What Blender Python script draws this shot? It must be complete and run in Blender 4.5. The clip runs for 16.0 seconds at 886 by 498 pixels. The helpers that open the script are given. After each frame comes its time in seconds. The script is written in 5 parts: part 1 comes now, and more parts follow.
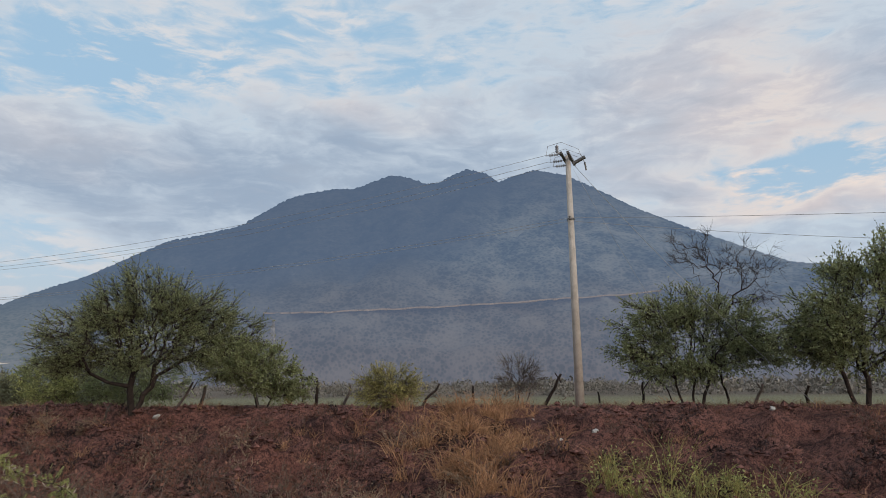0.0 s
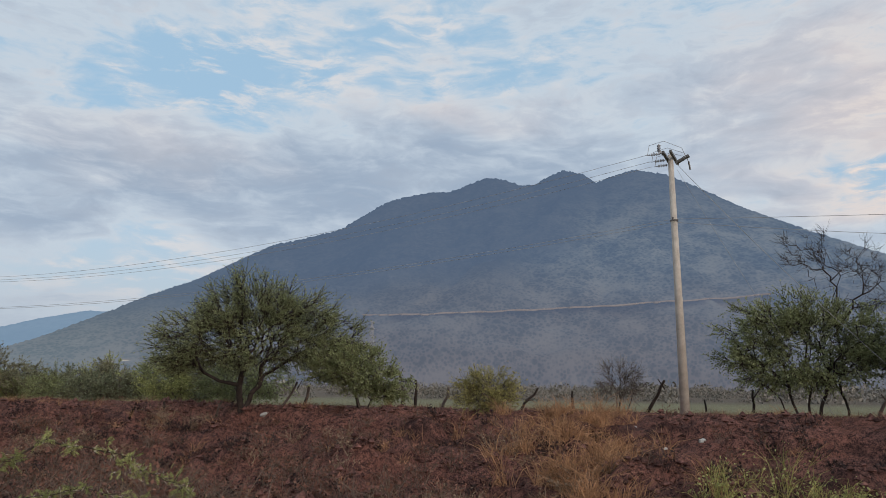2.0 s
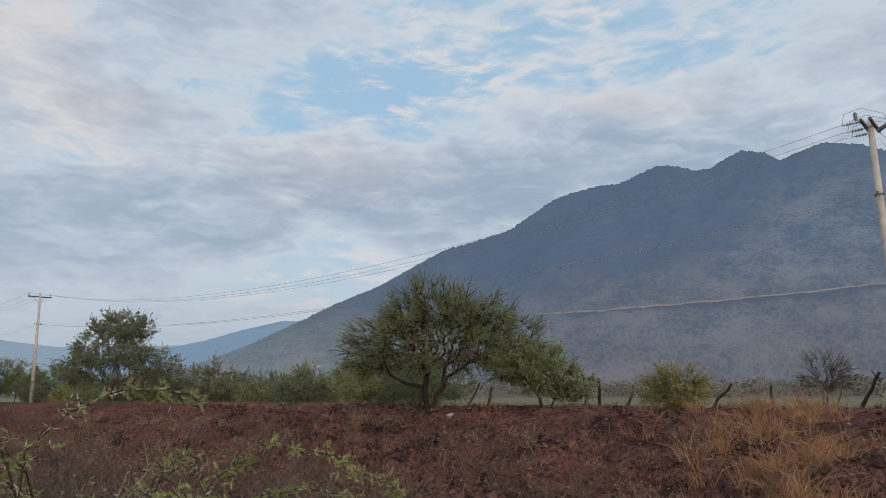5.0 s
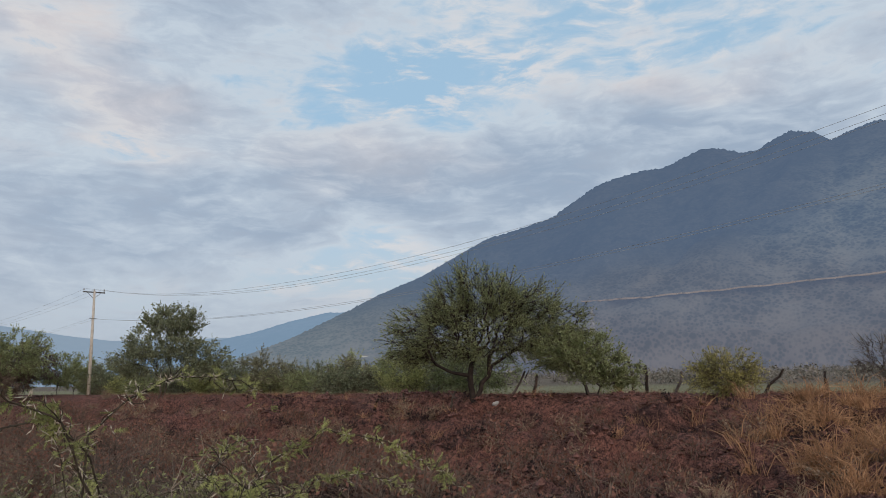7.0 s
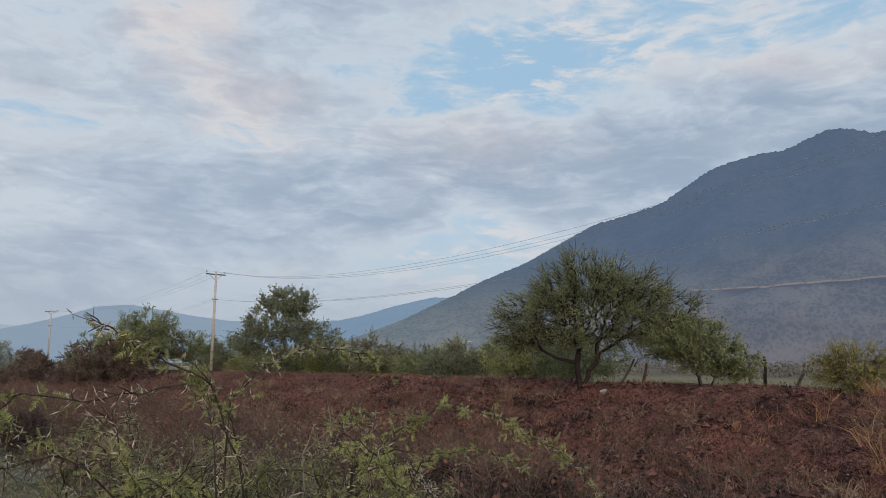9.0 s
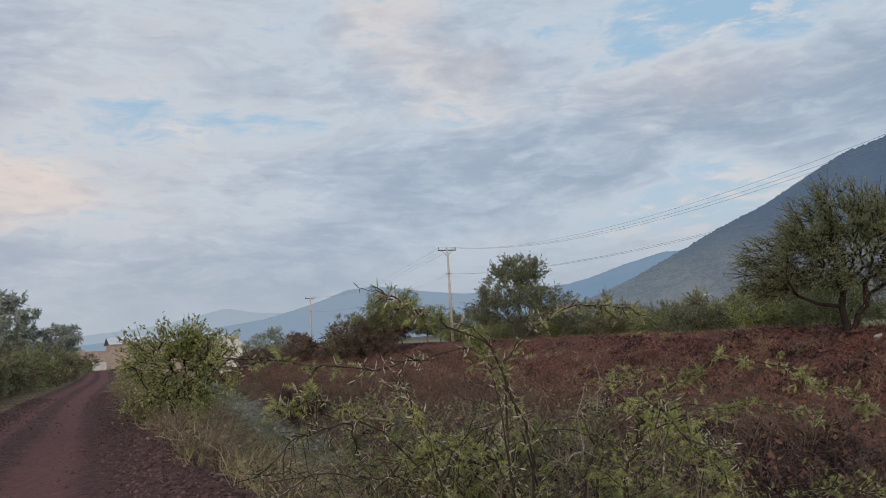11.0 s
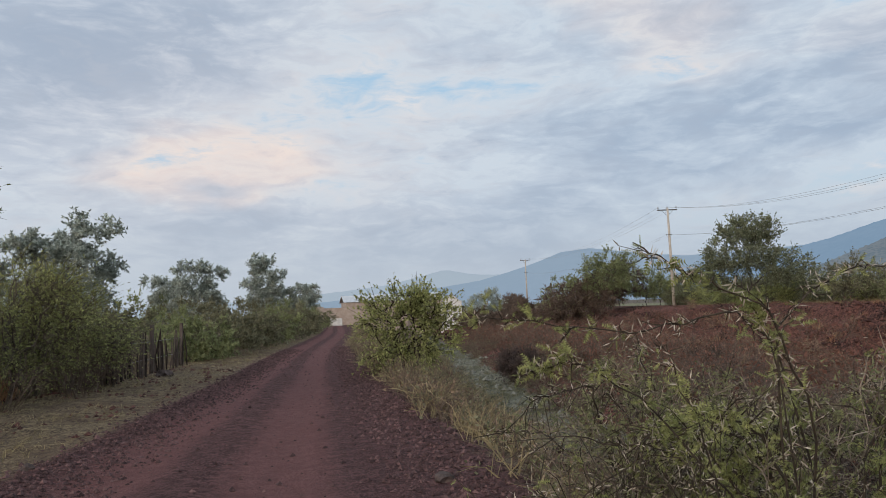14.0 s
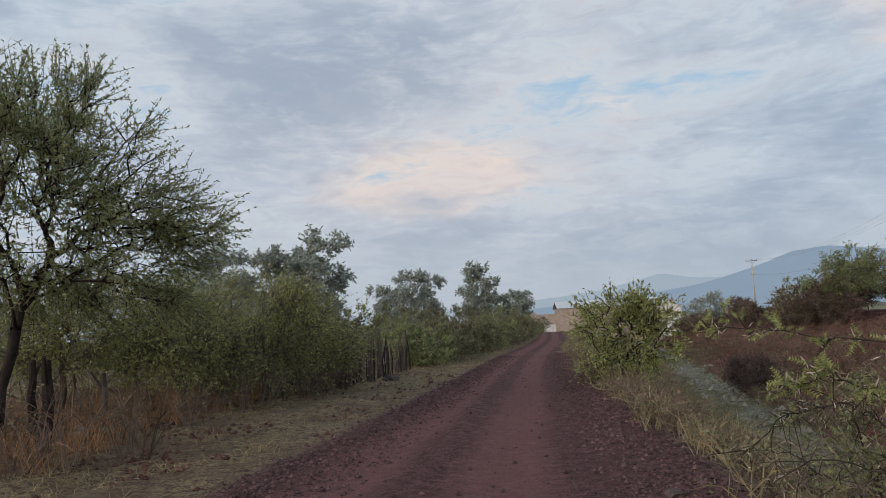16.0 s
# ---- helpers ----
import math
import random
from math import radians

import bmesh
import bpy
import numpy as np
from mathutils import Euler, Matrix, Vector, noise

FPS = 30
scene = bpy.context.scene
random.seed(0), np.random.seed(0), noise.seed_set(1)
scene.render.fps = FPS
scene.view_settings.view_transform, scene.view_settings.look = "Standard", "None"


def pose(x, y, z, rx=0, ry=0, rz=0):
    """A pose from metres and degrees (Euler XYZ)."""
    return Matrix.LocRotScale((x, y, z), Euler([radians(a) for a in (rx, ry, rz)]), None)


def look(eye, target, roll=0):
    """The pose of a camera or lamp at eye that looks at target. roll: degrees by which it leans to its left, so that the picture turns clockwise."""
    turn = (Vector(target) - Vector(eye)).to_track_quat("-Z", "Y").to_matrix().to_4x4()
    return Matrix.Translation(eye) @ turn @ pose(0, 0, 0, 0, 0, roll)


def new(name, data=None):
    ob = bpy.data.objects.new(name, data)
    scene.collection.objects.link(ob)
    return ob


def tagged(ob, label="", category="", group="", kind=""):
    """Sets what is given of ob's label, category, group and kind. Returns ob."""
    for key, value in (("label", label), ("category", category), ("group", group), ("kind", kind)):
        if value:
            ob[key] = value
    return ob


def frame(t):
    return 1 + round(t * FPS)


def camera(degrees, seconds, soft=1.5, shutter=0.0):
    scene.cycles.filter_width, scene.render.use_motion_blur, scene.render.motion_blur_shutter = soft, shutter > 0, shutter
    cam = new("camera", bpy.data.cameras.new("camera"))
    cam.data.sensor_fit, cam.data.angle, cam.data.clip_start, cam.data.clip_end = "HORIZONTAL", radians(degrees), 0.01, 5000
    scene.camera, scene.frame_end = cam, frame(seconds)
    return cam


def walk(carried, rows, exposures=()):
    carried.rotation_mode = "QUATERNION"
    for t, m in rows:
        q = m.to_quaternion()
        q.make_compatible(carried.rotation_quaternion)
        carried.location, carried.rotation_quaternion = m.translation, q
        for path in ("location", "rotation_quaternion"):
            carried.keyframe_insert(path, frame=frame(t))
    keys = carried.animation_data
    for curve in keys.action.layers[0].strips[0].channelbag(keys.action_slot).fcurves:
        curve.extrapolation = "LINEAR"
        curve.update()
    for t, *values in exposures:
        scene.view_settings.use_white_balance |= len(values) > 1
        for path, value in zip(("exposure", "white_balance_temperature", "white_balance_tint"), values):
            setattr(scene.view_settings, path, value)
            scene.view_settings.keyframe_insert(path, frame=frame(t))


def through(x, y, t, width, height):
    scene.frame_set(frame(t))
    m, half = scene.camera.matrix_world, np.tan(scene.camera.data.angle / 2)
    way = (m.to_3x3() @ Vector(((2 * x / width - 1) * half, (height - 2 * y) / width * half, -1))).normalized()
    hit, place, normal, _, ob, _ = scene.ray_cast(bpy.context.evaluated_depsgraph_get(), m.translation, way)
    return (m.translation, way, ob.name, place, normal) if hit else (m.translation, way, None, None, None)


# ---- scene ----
PATH = [  # seconds, heading east of north, pitch, roll (degrees), x, y, z
    (0.0, 80.35, 10.53, -0.63, 0.087, -0.279, 1.599),
    (0.5, 77.79, 10.61, -0.09, 0.088, -0.283, 1.623),
    (1.0, 75.95, 10.65, 0.17, 0.131, -0.253, 1.648),
    (1.5, 74.32, 10.79, 0.37, 0.137, -0.224, 1.634),
    (2.0, 72.73, 10.73, 0.48, 0.123, -0.218, 1.636),
    (2.5, 70.99, 10.75, 0.47, 0.129, -0.185, 1.628),
    (3.0, 67.68, 10.77, 0.39, 0.122, -0.165, 1.630),
    (3.5, 64.09, 10.84, 0.03, 0.113, -0.139, 1.634),
    (4.0, 62.63, 10.79, -0.51, 0.107, -0.141, 1.641),
    (4.5, 60.88, 10.85, -0.55, 0.088, -0.130, 1.645),
    (4.7, 60.18, 10.80, -0.61, 0.078, -0.125, 1.652),
    (7.0, 55.92, 9.95, -1.28, 0.074, -0.098, 1.629),
    (7.5, 55.29, 9.63, -1.05, 0.044, -0.091, 1.613),
    (8.0, 53.77, 9.36, -0.53, 0.019, -0.080, 1.610),
    (8.5, 51.40, 9.12, 0.03, 0.010, -0.059, 1.597),
    (9.0, 47.64, 8.92, 0.37, 0.014, -0.037, 1.585),
    (9.5, 42.90, 8.15, -0.77, -0.004, -0.017, 1.567),
    (10.0, 38.62, 6.52, -1.98, -0.034, 0.020, 1.558),
    (10.2, 36.98, 6.47, -2.36, -0.027, 0.036, 1.555),
    (12.3, 21.66, 6.35, -4.04, -0.053, 0.333, 1.569),
    (12.5, 20.96, 6.15, -3.88, -0.053, 0.338, 1.567),
    (13.0, 17.98, 5.77, -3.35, -0.079, 0.331, 1.565),
    (13.5, 14.89, 5.13, -2.78, -0.118, 0.316, 1.562),
    (14.0, 13.36, 4.59, -2.57, -0.132, 0.309, 1.563),
    (14.5, 11.55, 4.61, -2.22, -0.142, 0.314, 1.563),
    (15.0, 8.41, 4.81, -2.06, -0.161, 0.294, 1.569),
    (15.5, 3.07, 5.29, -2.27, -0.152, 0.321, 1.576),
    (16.0, -3.03, 5.86, -2.98, -0.170, 0.387, 1.580),
]
cam = camera(62.27, 16.0, soft=0.6)
walk(cam, [(t, pose(x, y, z, 90 + p, 0, -h) @ pose(0, 0, 0, 0, 0, r)) for t, h, p, r, x, y, z in PATH],
     [(0.0, 0.04), (7.0, 0.02), (10.0, 0.0), (12.5, -0.08), (13.2, -0.07), (13.6, -0.05), (14.0, 0.14), (14.6, 0.12), (15.0, 0.02), (16.0, 0.02)])

# ---- sky and sun ----
SUN_HEADING, SUN_HEIGHT = 222.0, 17.0
world = bpy.data.worlds.new("world")
scene.world = world
world.use_nodes = True
nt = world.node_tree
nt.nodes.clear()


def node(tree, kind, ins=(), **props):
    n = tree.nodes.new(kind)
    for k, v in props.items():
        if k == "operation": n.operation = v
        elif k == "data_type": n.data_type = v
        elif k == "blend_type": n.blend_type = v
        elif k == "noise_dimensions": n.noise_dimensions = v
        elif k == "feature": n.feature = v
        elif k == "interpolation_type": n.interpolation_type = v
    for k, v in dict(ins).items():
        s = n.inputs[k]
        if isinstance(v, bpy.types.NodeSocket):
            tree.links.new(v, s)
        else:
            s.default_value = v
    return n


def maths(tree, op, a, b=0.0, c=0.0):
    return node(tree, "ShaderNodeMath", {0: a, 1: b, 2: c}, operation=op).outputs[0]


def mix(tree, fac, a, b, blend="MIX"):
    n = node(tree, "ShaderNodeMix", {0: fac, 6: a, 7: b}, data_type="RGBA", blend_type=blend)
    return n.outputs[2]


def ramp(tree, fac, stops):
    n = node(tree, "ShaderNodeValToRGB", {0: fac})
    e = n.color_ramp.elements
    while len(e) < len(stops):
        e.new(0.5)
    for el, (p, c) in zip(e, stops):
        el.position = p
        el.color = c if len(c) == 4 else (*c, 1)
    return n.outputs[0]


def step(tree, v, lo, hi, a=0.0, b=1.0):
    n = node(tree, "ShaderNodeMapRange", {0: v, 1: lo, 2: hi, 3: a, 4: b}, interpolation_type="SMOOTHSTEP")
    return n.outputs[0]


sky = nt.nodes.new("ShaderNodeTexSky")
sky.sky_type = "NISHITA"
sky.sun_disc = False
sky.sun_elevation, sky.sun_rotation = radians(SUN_HEIGHT), radians(SUN_HEADING)
sky.air_density, sky.dust_density = 1.0, 1.5
way = nt.nodes.new("ShaderNodeTexCoord").outputs["Generated"]
sep = node(nt, "ShaderNodeSeparateXYZ", {0: way})
up = maths(nt, "MAXIMUM", sep.outputs[2], 0.0)
drift = node(nt, "ShaderNodeMapping", {0: way, "Scale": (1.0, 1.0, 2.6)}).outputs[0]
warp = node(nt, "ShaderNodeTexNoise", {"Vector": drift, "Scale": 5.0, "Detail": 3.0, "Roughness": 0.55}).outputs["Color"]
bent = node(nt, "ShaderNodeVectorMath", {0: drift, 1: node(nt, "ShaderNodeVectorMath", {0: warp, 3: 0.14}, operation="SCALE").outputs[0]}, operation="ADD").outputs[0]
big = node(nt, "ShaderNodeTexNoise", {"Vector": bent, "Scale": 3.4, "Detail": 8.0, "Roughness": 0.56}).outputs[0]
small = node(nt, "ShaderNodeTexNoise", {"Vector": bent, "Scale": 10.0, "Detail": 7.0, "Roughness": 0.6}).outputs[0]
ripple = node(nt, "ShaderNodeTexNoise", {"Vector": node(nt, "ShaderNodeMapping", {0: bent, "Scale": (1.0, 1.0, 1.5)}).outputs[0],
              "Scale": 22.0, "Detail": 5.0, "Roughness": 0.6}).outputs[0]
bearing = maths(nt, "MULTIPLY", maths(nt, "ARCTAN2", sep.outputs[0], sep.outputs[1]), 57.2958)
lift = maths(nt, "MULTIPLY", maths(nt, "ARCSINE", sep.outputs[2]), 57.2958)
wsep = node(nt, "ShaderNodeSeparateXYZ", {0: warp})
bearing = maths(nt, "ADD", bearing, maths(nt, "MULTIPLY", maths(nt, "SUBTRACT", wsep.outputs[0], 0.5), 22.0))
lift = maths(nt, "ADD", lift, maths(nt, "MULTIPLY", maths(nt, "SUBTRACT", wsep.outputs[1], 0.5), 9.0))


def banks(rows):
    """Cloud banks by bearing, height, half width, half height (degrees) and weight, added up."""
    total = 0.0
    for az, el, w, t, k in rows:
        a = maths(nt, "DIVIDE", maths(nt, "SUBTRACT", bearing, az), w)
        c = maths(nt, "DIVIDE", maths(nt, "SUBTRACT", lift, el), t)
        far_ = maths(nt, "SQRT", maths(nt, "ADD", maths(nt, "MULTIPLY", a, a), maths(nt, "MULTIPLY", c, c)))
        total = maths(nt, "ADD", total, step(nt, far_, 1.5, 0.0, 0.0, k))
    return total


bank_sum = banks(((60, 15.5, 14, 4.5, 0.34), (77, 16.0, 8, 3.0, 0.24), (41, 12.5, 12, 4.0, 0.34), (95, 20, 9, 4, 0.15), (13, 6.0, 16, 3.0, 0.24),
                  (-13, 20.5, 10, 6.5, 0.38), (-1, 20.0, 6, 4.0, 0.26), (31, 14, 8, 3, 0.16),
                  (53, 22.5, 13, 3.6, -0.34), (74, 25.0, 15, 4.5, -0.22), (108, 14.7, 7, 1.5, -0.4), (53, 8.0, 9, 2.2, -0.3), (16, 19.0, 9, 5.0, 0.10), (-4, 10.8, 9, 1.8, -0.06)))
thick = maths(nt, "ADD", maths(nt, "ADD", maths(nt, "MULTIPLY", big, 0.44), maths(nt, "MULTIPLY", small, 0.34)), maths(nt, "MULTIPLY", ripple, 0.22))
thick = step(nt, maths(nt, "ADD", thick, maths(nt, "MULTIPLY", bank_sum, 0.44)), 0.27, 0.74)
warm = maths(nt, "MINIMUM", banks(((104, 20, 11, 6, 1.0), (104, 12.9, 10, 2.0, 1.0), (-4, 10.8, 10, 2.4, 1.3), (-6, 14, 26, 16, 0.35), (28, 24, 5, 4, 0.7), (33, 19, 7, 3, 0.6), (50, 17, 8, 2.5, 0.4), (75, 21, 9, 2, 0.5))), 1.0)
blue = mix(nt, step(nt, up, 0.0, 0.35), (5.5, 6.3, 7.1, 1), (3.7, 5.6, 7.4, 1))
clear = mix(nt, 0.85, sky.outputs[0], blue)
edge = mix(nt, warm, (5.35, 6.15, 7.0, 1), (7.2, 6.6, 6.4, 1))
grey = mix(nt, warm, (4.6, 5.4, 6.4, 1), (6.0, 5.65, 5.9, 1))
core = mix(nt, warm, (3.15, 4.0, 5.2, 1), (4.4, 4.55, 5.1, 1))
c1 = mix(nt, step(nt, thick, 0.08, 0.42), clear, edge)
c2 = mix(nt, step(nt, thick, 0.40, 0.66), c1, grey)
c3 = mix(nt, step(nt, thick, 0.58, 1.0), c2, core)
fleck = maths(nt, "ADD", maths(nt, "MULTIPLY", ripple, 0.45), maths(nt, "MULTIPLY", small, 0.55))
fleck = maths(nt, "MULTIPLY", step(nt, fleck, 0.50, 0.64), step(nt, thick, 0.75, 0.35, 0.10, 0.75))
full = mix(nt, fleck, c3, mix(nt, warm, (7.0, 6.9, 7.0, 1), (9.0, 7.4, 6.4, 1)))
low = mix(nt, step(nt, up, 0.0, 0.20, 0.75, 0.0), full, (4.25, 4.8, 5.5, 1))
below = mix(nt, step(nt, sep.outputs[2], -0.06, -0.01), (0.9, 0.7, 0.6, 1), low)
back = node(nt, "ShaderNodeBackground", {"Color": below, "Strength": 0.1})
nt.links.new(back.outputs[0], nt.nodes.new("ShaderNodeOutputWorld").inputs[0])

sun = new("sun", bpy.data.lights.new("sun", "SUN"))
sun.data.energy, sun.data.angle, sun.data.color = 1.5, radians(35), (1.0, 0.84, 0.70)
h, e = radians(SUN_HEADING), radians(SUN_HEIGHT)
sun.matrix_world = look((math.sin(h) * math.cos(e) * 50, math.cos(h) * math.cos(e) * 50, math.sin(e) * 50), (0, 0, 0))


# ---- materials ----
def material(name, dark, light, scale=3.0, rough=0.9, bump=0.3, bump_scale=40.0, tints=(), spec=0.2, vary=0.0, metal=0.0, stretch=(1, 1, 1), through=0.0):
    """Two colours mixed by noise at two scales, stains of further tints (colour, scale, threshold), and fine relief."""
    m = bpy.data.materials.new(name)
    m.use_nodes = True
    t = m.node_tree
    b = t.nodes["Principled BSDF"]
    co = node(t, "ShaderNodeMapping", {0: t.nodes.new("ShaderNodeTexCoord").outputs["Object"], "Scale": stretch}).outputs[0]
    n1 = node(t, "ShaderNodeTexNoise", {"Vector": co, "Scale": scale, "Detail": 6.0, "Roughness": 0.6}).outputs[0]
    n2 = node(t, "ShaderNodeTexNoise", {"Vector": co, "Scale": bump_scale, "Detail": 5.0, "Roughness": 0.65}).outputs[0]
    f = step(t, maths(t, "ADD", maths(t, "MULTIPLY", n1, 0.6), maths(t, "MULTIPLY", n2, 0.4)), 0.36, 0.64)
    c = mix(t, f, (*dark, 1), (*light, 1))
    for tint, s, lo in tints:
        n3 = node(t, "ShaderNodeTexNoise", {"Vector": co, "Scale": s, "Detail": 5.0, "Roughness": 0.65}).outputs[0]
        c = mix(t, step(t, n3, lo, lo + 0.12), c, (*tint, 1))
    if vary:
        r = t.nodes.new("ShaderNodeNewGeometry").outputs["Random Per Island"]
        c = mix(t, 1.0, c, ramp(t, r, [(0.0, (1 - vary,) * 3), (1.0, (1 + vary,) * 3)]), "MULTIPLY")
    t.links.new(c, b.inputs["Base Color"])
    b.inputs["Roughness"].default_value, b.inputs["Specular IOR Level"].default_value, b.inputs["Metallic"].default_value = rough, spec, metal
    if bump:
        bn = node(t, "ShaderNodeBump", {"Height": n2, "Strength": bump, "Distance": 0.04})
        t.links.new(bn.outputs[0], b.inputs["Normal"])
    if through:
        tr = node(t, "ShaderNodeBsdfTranslucent", {"Color": c})
        ms = node(t, "ShaderNodeMixShader", {0: through, 1: b.outputs[0], 2: tr.outputs[0]})
        t.links.new(ms.outputs[0], t.nodes["Material Output"].inputs[0])
    return m


BARK = material("bark", (0.05, 0.04, 0.033), (0.14, 0.11, 0.09), 6, bump=0.6, bump_scale=30, stretch=(1, 1, 0.4))
DARKBARK = material("dark_bark", (0.02, 0.015, 0.013), (0.06, 0.043, 0.036), 6, bump=0.6, bump_scale=30, stretch=(1, 1, 0.4))
GREYWOOD = material("weathered_wood", (0.05, 0.04, 0.034), (0.17, 0.13, 0.11), 5, bump=0.7, bump_scale=24, stretch=(1, 1, 0.25))
LEAF = material("mesquite_leaf", (0.18, 0.20, 0.092), (0.36, 0.38, 0.185), 1.2, bump=0, bump_scale=9, vary=0.3, through=0.42)
LEAF_GREEN = material("bright_leaf", (0.25, 0.265, 0.095), (0.47, 0.47, 0.195), 1.2, bump=0, bump_scale=9, vary=0.45, through=0.42)
LEAF_DARK = material("dark_leaf", (0.15, 0.165, 0.10), (0.30, 0.315, 0.195), 1.0, bump=0, bump_scale=9, vary=0.45, through=0.42)
LEAF_GREY = material("dusty_leaf", (0.15, 0.145, 0.09), (0.29, 0.27, 0.165), 1.0, bump=0, bump_scale=9, vary=0.45, through=0.42)
LEAF_YELLOW = material("yellow_leaf", (0.27, 0.245, 0.085), (0.47, 0.41, 0.155), 1.0, bump=0, bump_scale=9, vary=0.45, through=0.42)
RUST = material("rusty_dry_brush", (0.12, 0.058, 0.044), (0.28, 0.14, 0.10), 1.2, bump=0, bump_scale=9, vary=0.35, through=0.2)
STRAW = material("straw", (0.27, 0.14, 0.075), (0.52, 0.30, 0.165), 1.2, bump=0, bump_scale=9, vary=0.3, through=0.25)
PALESTRAW = material("pale_straw", (0.24, 0.19, 0.105), (0.42, 0.34, 0.2), 1.2, bump=0, bump_scale=9, vary=0.3, through=0.25)
CONCRETE = material("pole_concrete", (0.42, 0.365, 0.31), (0.58, 0.52, 0.455), 3, rough=0.85, bump=0.25, bump_scale=60, tints=[((0.26, 0.22, 0.18), 1.2, 0.6)])
STEEL = material("galvanised_steel", (0.10, 0.09, 0.085), (0.2, 0.19, 0.18), 12, rough=0.55, bump=0.1, metal=0.6)
PORCELAIN = material("grey_porcelain", (0.25, 0.26, 0.28), (0.4, 0.41, 0.43), 10, rough=0.3, bump=0, spec=0.5)
WIRE = material("aluminium_wire", (0.3, 0.29, 0.29), (0.45, 0.44, 0.44), 10, rough=0.5, bump=0, metal=0.5)


def ground_material():
    """Packed wheel tracks, loose gravel, dry verge, red bank, ditch bed and field, blended along the lie of the land."""
    m = bpy.data.materials.new("red_earth_ground")
    m.use_nodes = True
    t = m.node_tree
    b = t.nodes["Principled BSDF"]
    b.inputs["Roughness"].default_value, b.inputs["Specular IOR Level"].default_value = 0.92, 0.15
    co = t.nodes.new("ShaderNodeTexCoord").outputs["Object"]

    def grain(scale, detail=6.0, rough_=0.62):
        return node(t, "ShaderNodeTexNoise", {"Vector": co, "Scale": scale, "Detail": detail, "Roughness": rough_}).outputs[0]

    def attribute(name):
        a = t.nodes.new("ShaderNodeAttribute")
        a.attribute_name = name
        return a.outputs["Fac"]

    coarse, middle, fine, tiny = grain(0.35), grain(1.3), grain(7.0), grain(28.0)
    speck = step(t, maths(t, "ADD", maths(t, "MULTIPLY", fine, 0.5), maths(t, "MULTIPLY", tiny, 0.5)), 0.40, 0.60)
    soft = step(t, maths(t, "ADD", maths(t, "MULTIPLY", coarse, 0.4), maths(t, "MULTIPLY", middle, 0.6)), 0.36, 0.64)

    def tone(dark, light, stain, share):
        c = mix(t, speck, (*dark, 1), (*light, 1))
        return mix(t, maths(t, "MULTIPLY", soft, share), c, (*stain, 1))

    wob = maths(t, "MULTIPLY", maths(t, "SUBTRACT", maths(t, "ADD", middle, coarse), 1.0), 2.2)
    across, line = attribute("across"), attribute("line")
    side = maths(t, "ABSOLUTE", across)
    packed = tone((0.15, 0.07, 0.066), (0.225, 0.107, 0.10), (0.175, 0.08, 0.076), 0.6)
    loose = tone((0.05, 0.025, 0.025), (0.18, 0.09, 0.086), (0.105, 0.052, 0.05), 0.5)
    dry = tone((0.075, 0.05, 0.038), (0.36, 0.275, 0.165), (0.12, 0.08, 0.058), 0.75)
    bank = tone((0.028, 0.016, 0.016), (0.29, 0.132, 0.10), (0.12, 0.053, 0.043), 0.45)
    bed = tone((0.055, 0.052, 0.04), (0.32, 0.31, 0.23), (0.15, 0.145, 0.105), 0.55)
    field = tone((0.145, 0.14, 0.078), (0.30, 0.285, 0.17), (0.22, 0.20, 0.125), 0.7)
    plain = tone((0.10, 0.082, 0.066), (0.22, 0.175, 0.135), (0.14, 0.112, 0.09), 0.7)
    tracks = maths(t, "MINIMUM", maths(t, "ABSOLUTE", maths(t, "SUBTRACT", across, 0.4)), maths(t, "ABSOLUTE", maths(t, "ADD", across, 1.4)))
    c = mix(t, step(t, maths(t, "ADD", tracks, maths(t, "MULTIPLY", wob, 0.18)), 0.30, 0.75), packed, loose)
    c = mix(t, step(t, maths(t, "ADD", side, maths(t, "MULTIPLY", wob, 0.5)), 2.35, 2.85), c, dry)
    east = step(t, across, 2.4, 3.0)
    long_ = node(t, "ShaderNodeMapping", {0: co, "Scale": (0.55, 0.2, 0.8)}).outputs[0]                # torn dark patches along the bank: damp earth, plus painted shade of its scarps
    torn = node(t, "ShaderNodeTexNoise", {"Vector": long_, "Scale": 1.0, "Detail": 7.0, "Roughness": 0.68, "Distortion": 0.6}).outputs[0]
    damp_shade = mix(t, speck, (0.014, 0.009, 0.009, 1), (0.085, 0.042, 0.036, 1))
    bank = mix(t, maths(t, "MULTIPLY", step(t, torn, 0.53, 0.61), 0.7), bank, damp_shade)
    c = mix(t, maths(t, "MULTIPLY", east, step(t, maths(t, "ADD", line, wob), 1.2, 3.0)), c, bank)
    inside = maths(t, "ABSOLUTE", maths(t, "SUBTRACT", line, 3.9))
    c = mix(t, maths(t, "MULTIPLY", east, maths(t, "MULTIPLY", step(t, node(t, "ShaderNodeSeparateXYZ", {0: co}).outputs[1], 9.0, 14.0), step(t, maths(t, "ADD", inside, maths(t, "MULTIPLY", wob, 0.8)), 1.1, 0.6))), c, bed)
    c = mix(t, step(t, maths(t, "ADD", line, wob), 29.5, 32.0), c, field)
    c = mix(t, step(t, maths(t, "ADD", line, maths(t, "MULTIPLY", wob, 12.0)), 62.0, 95.0), c, plain)
    c = mix(t, step(t, across, -30.0, -60.0), c, plain)
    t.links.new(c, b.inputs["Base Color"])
    hgt = maths(t, "ADD", maths(t, "MULTIPLY", fine, 0.7), maths(t, "MULTIPLY", tiny, 0.35))
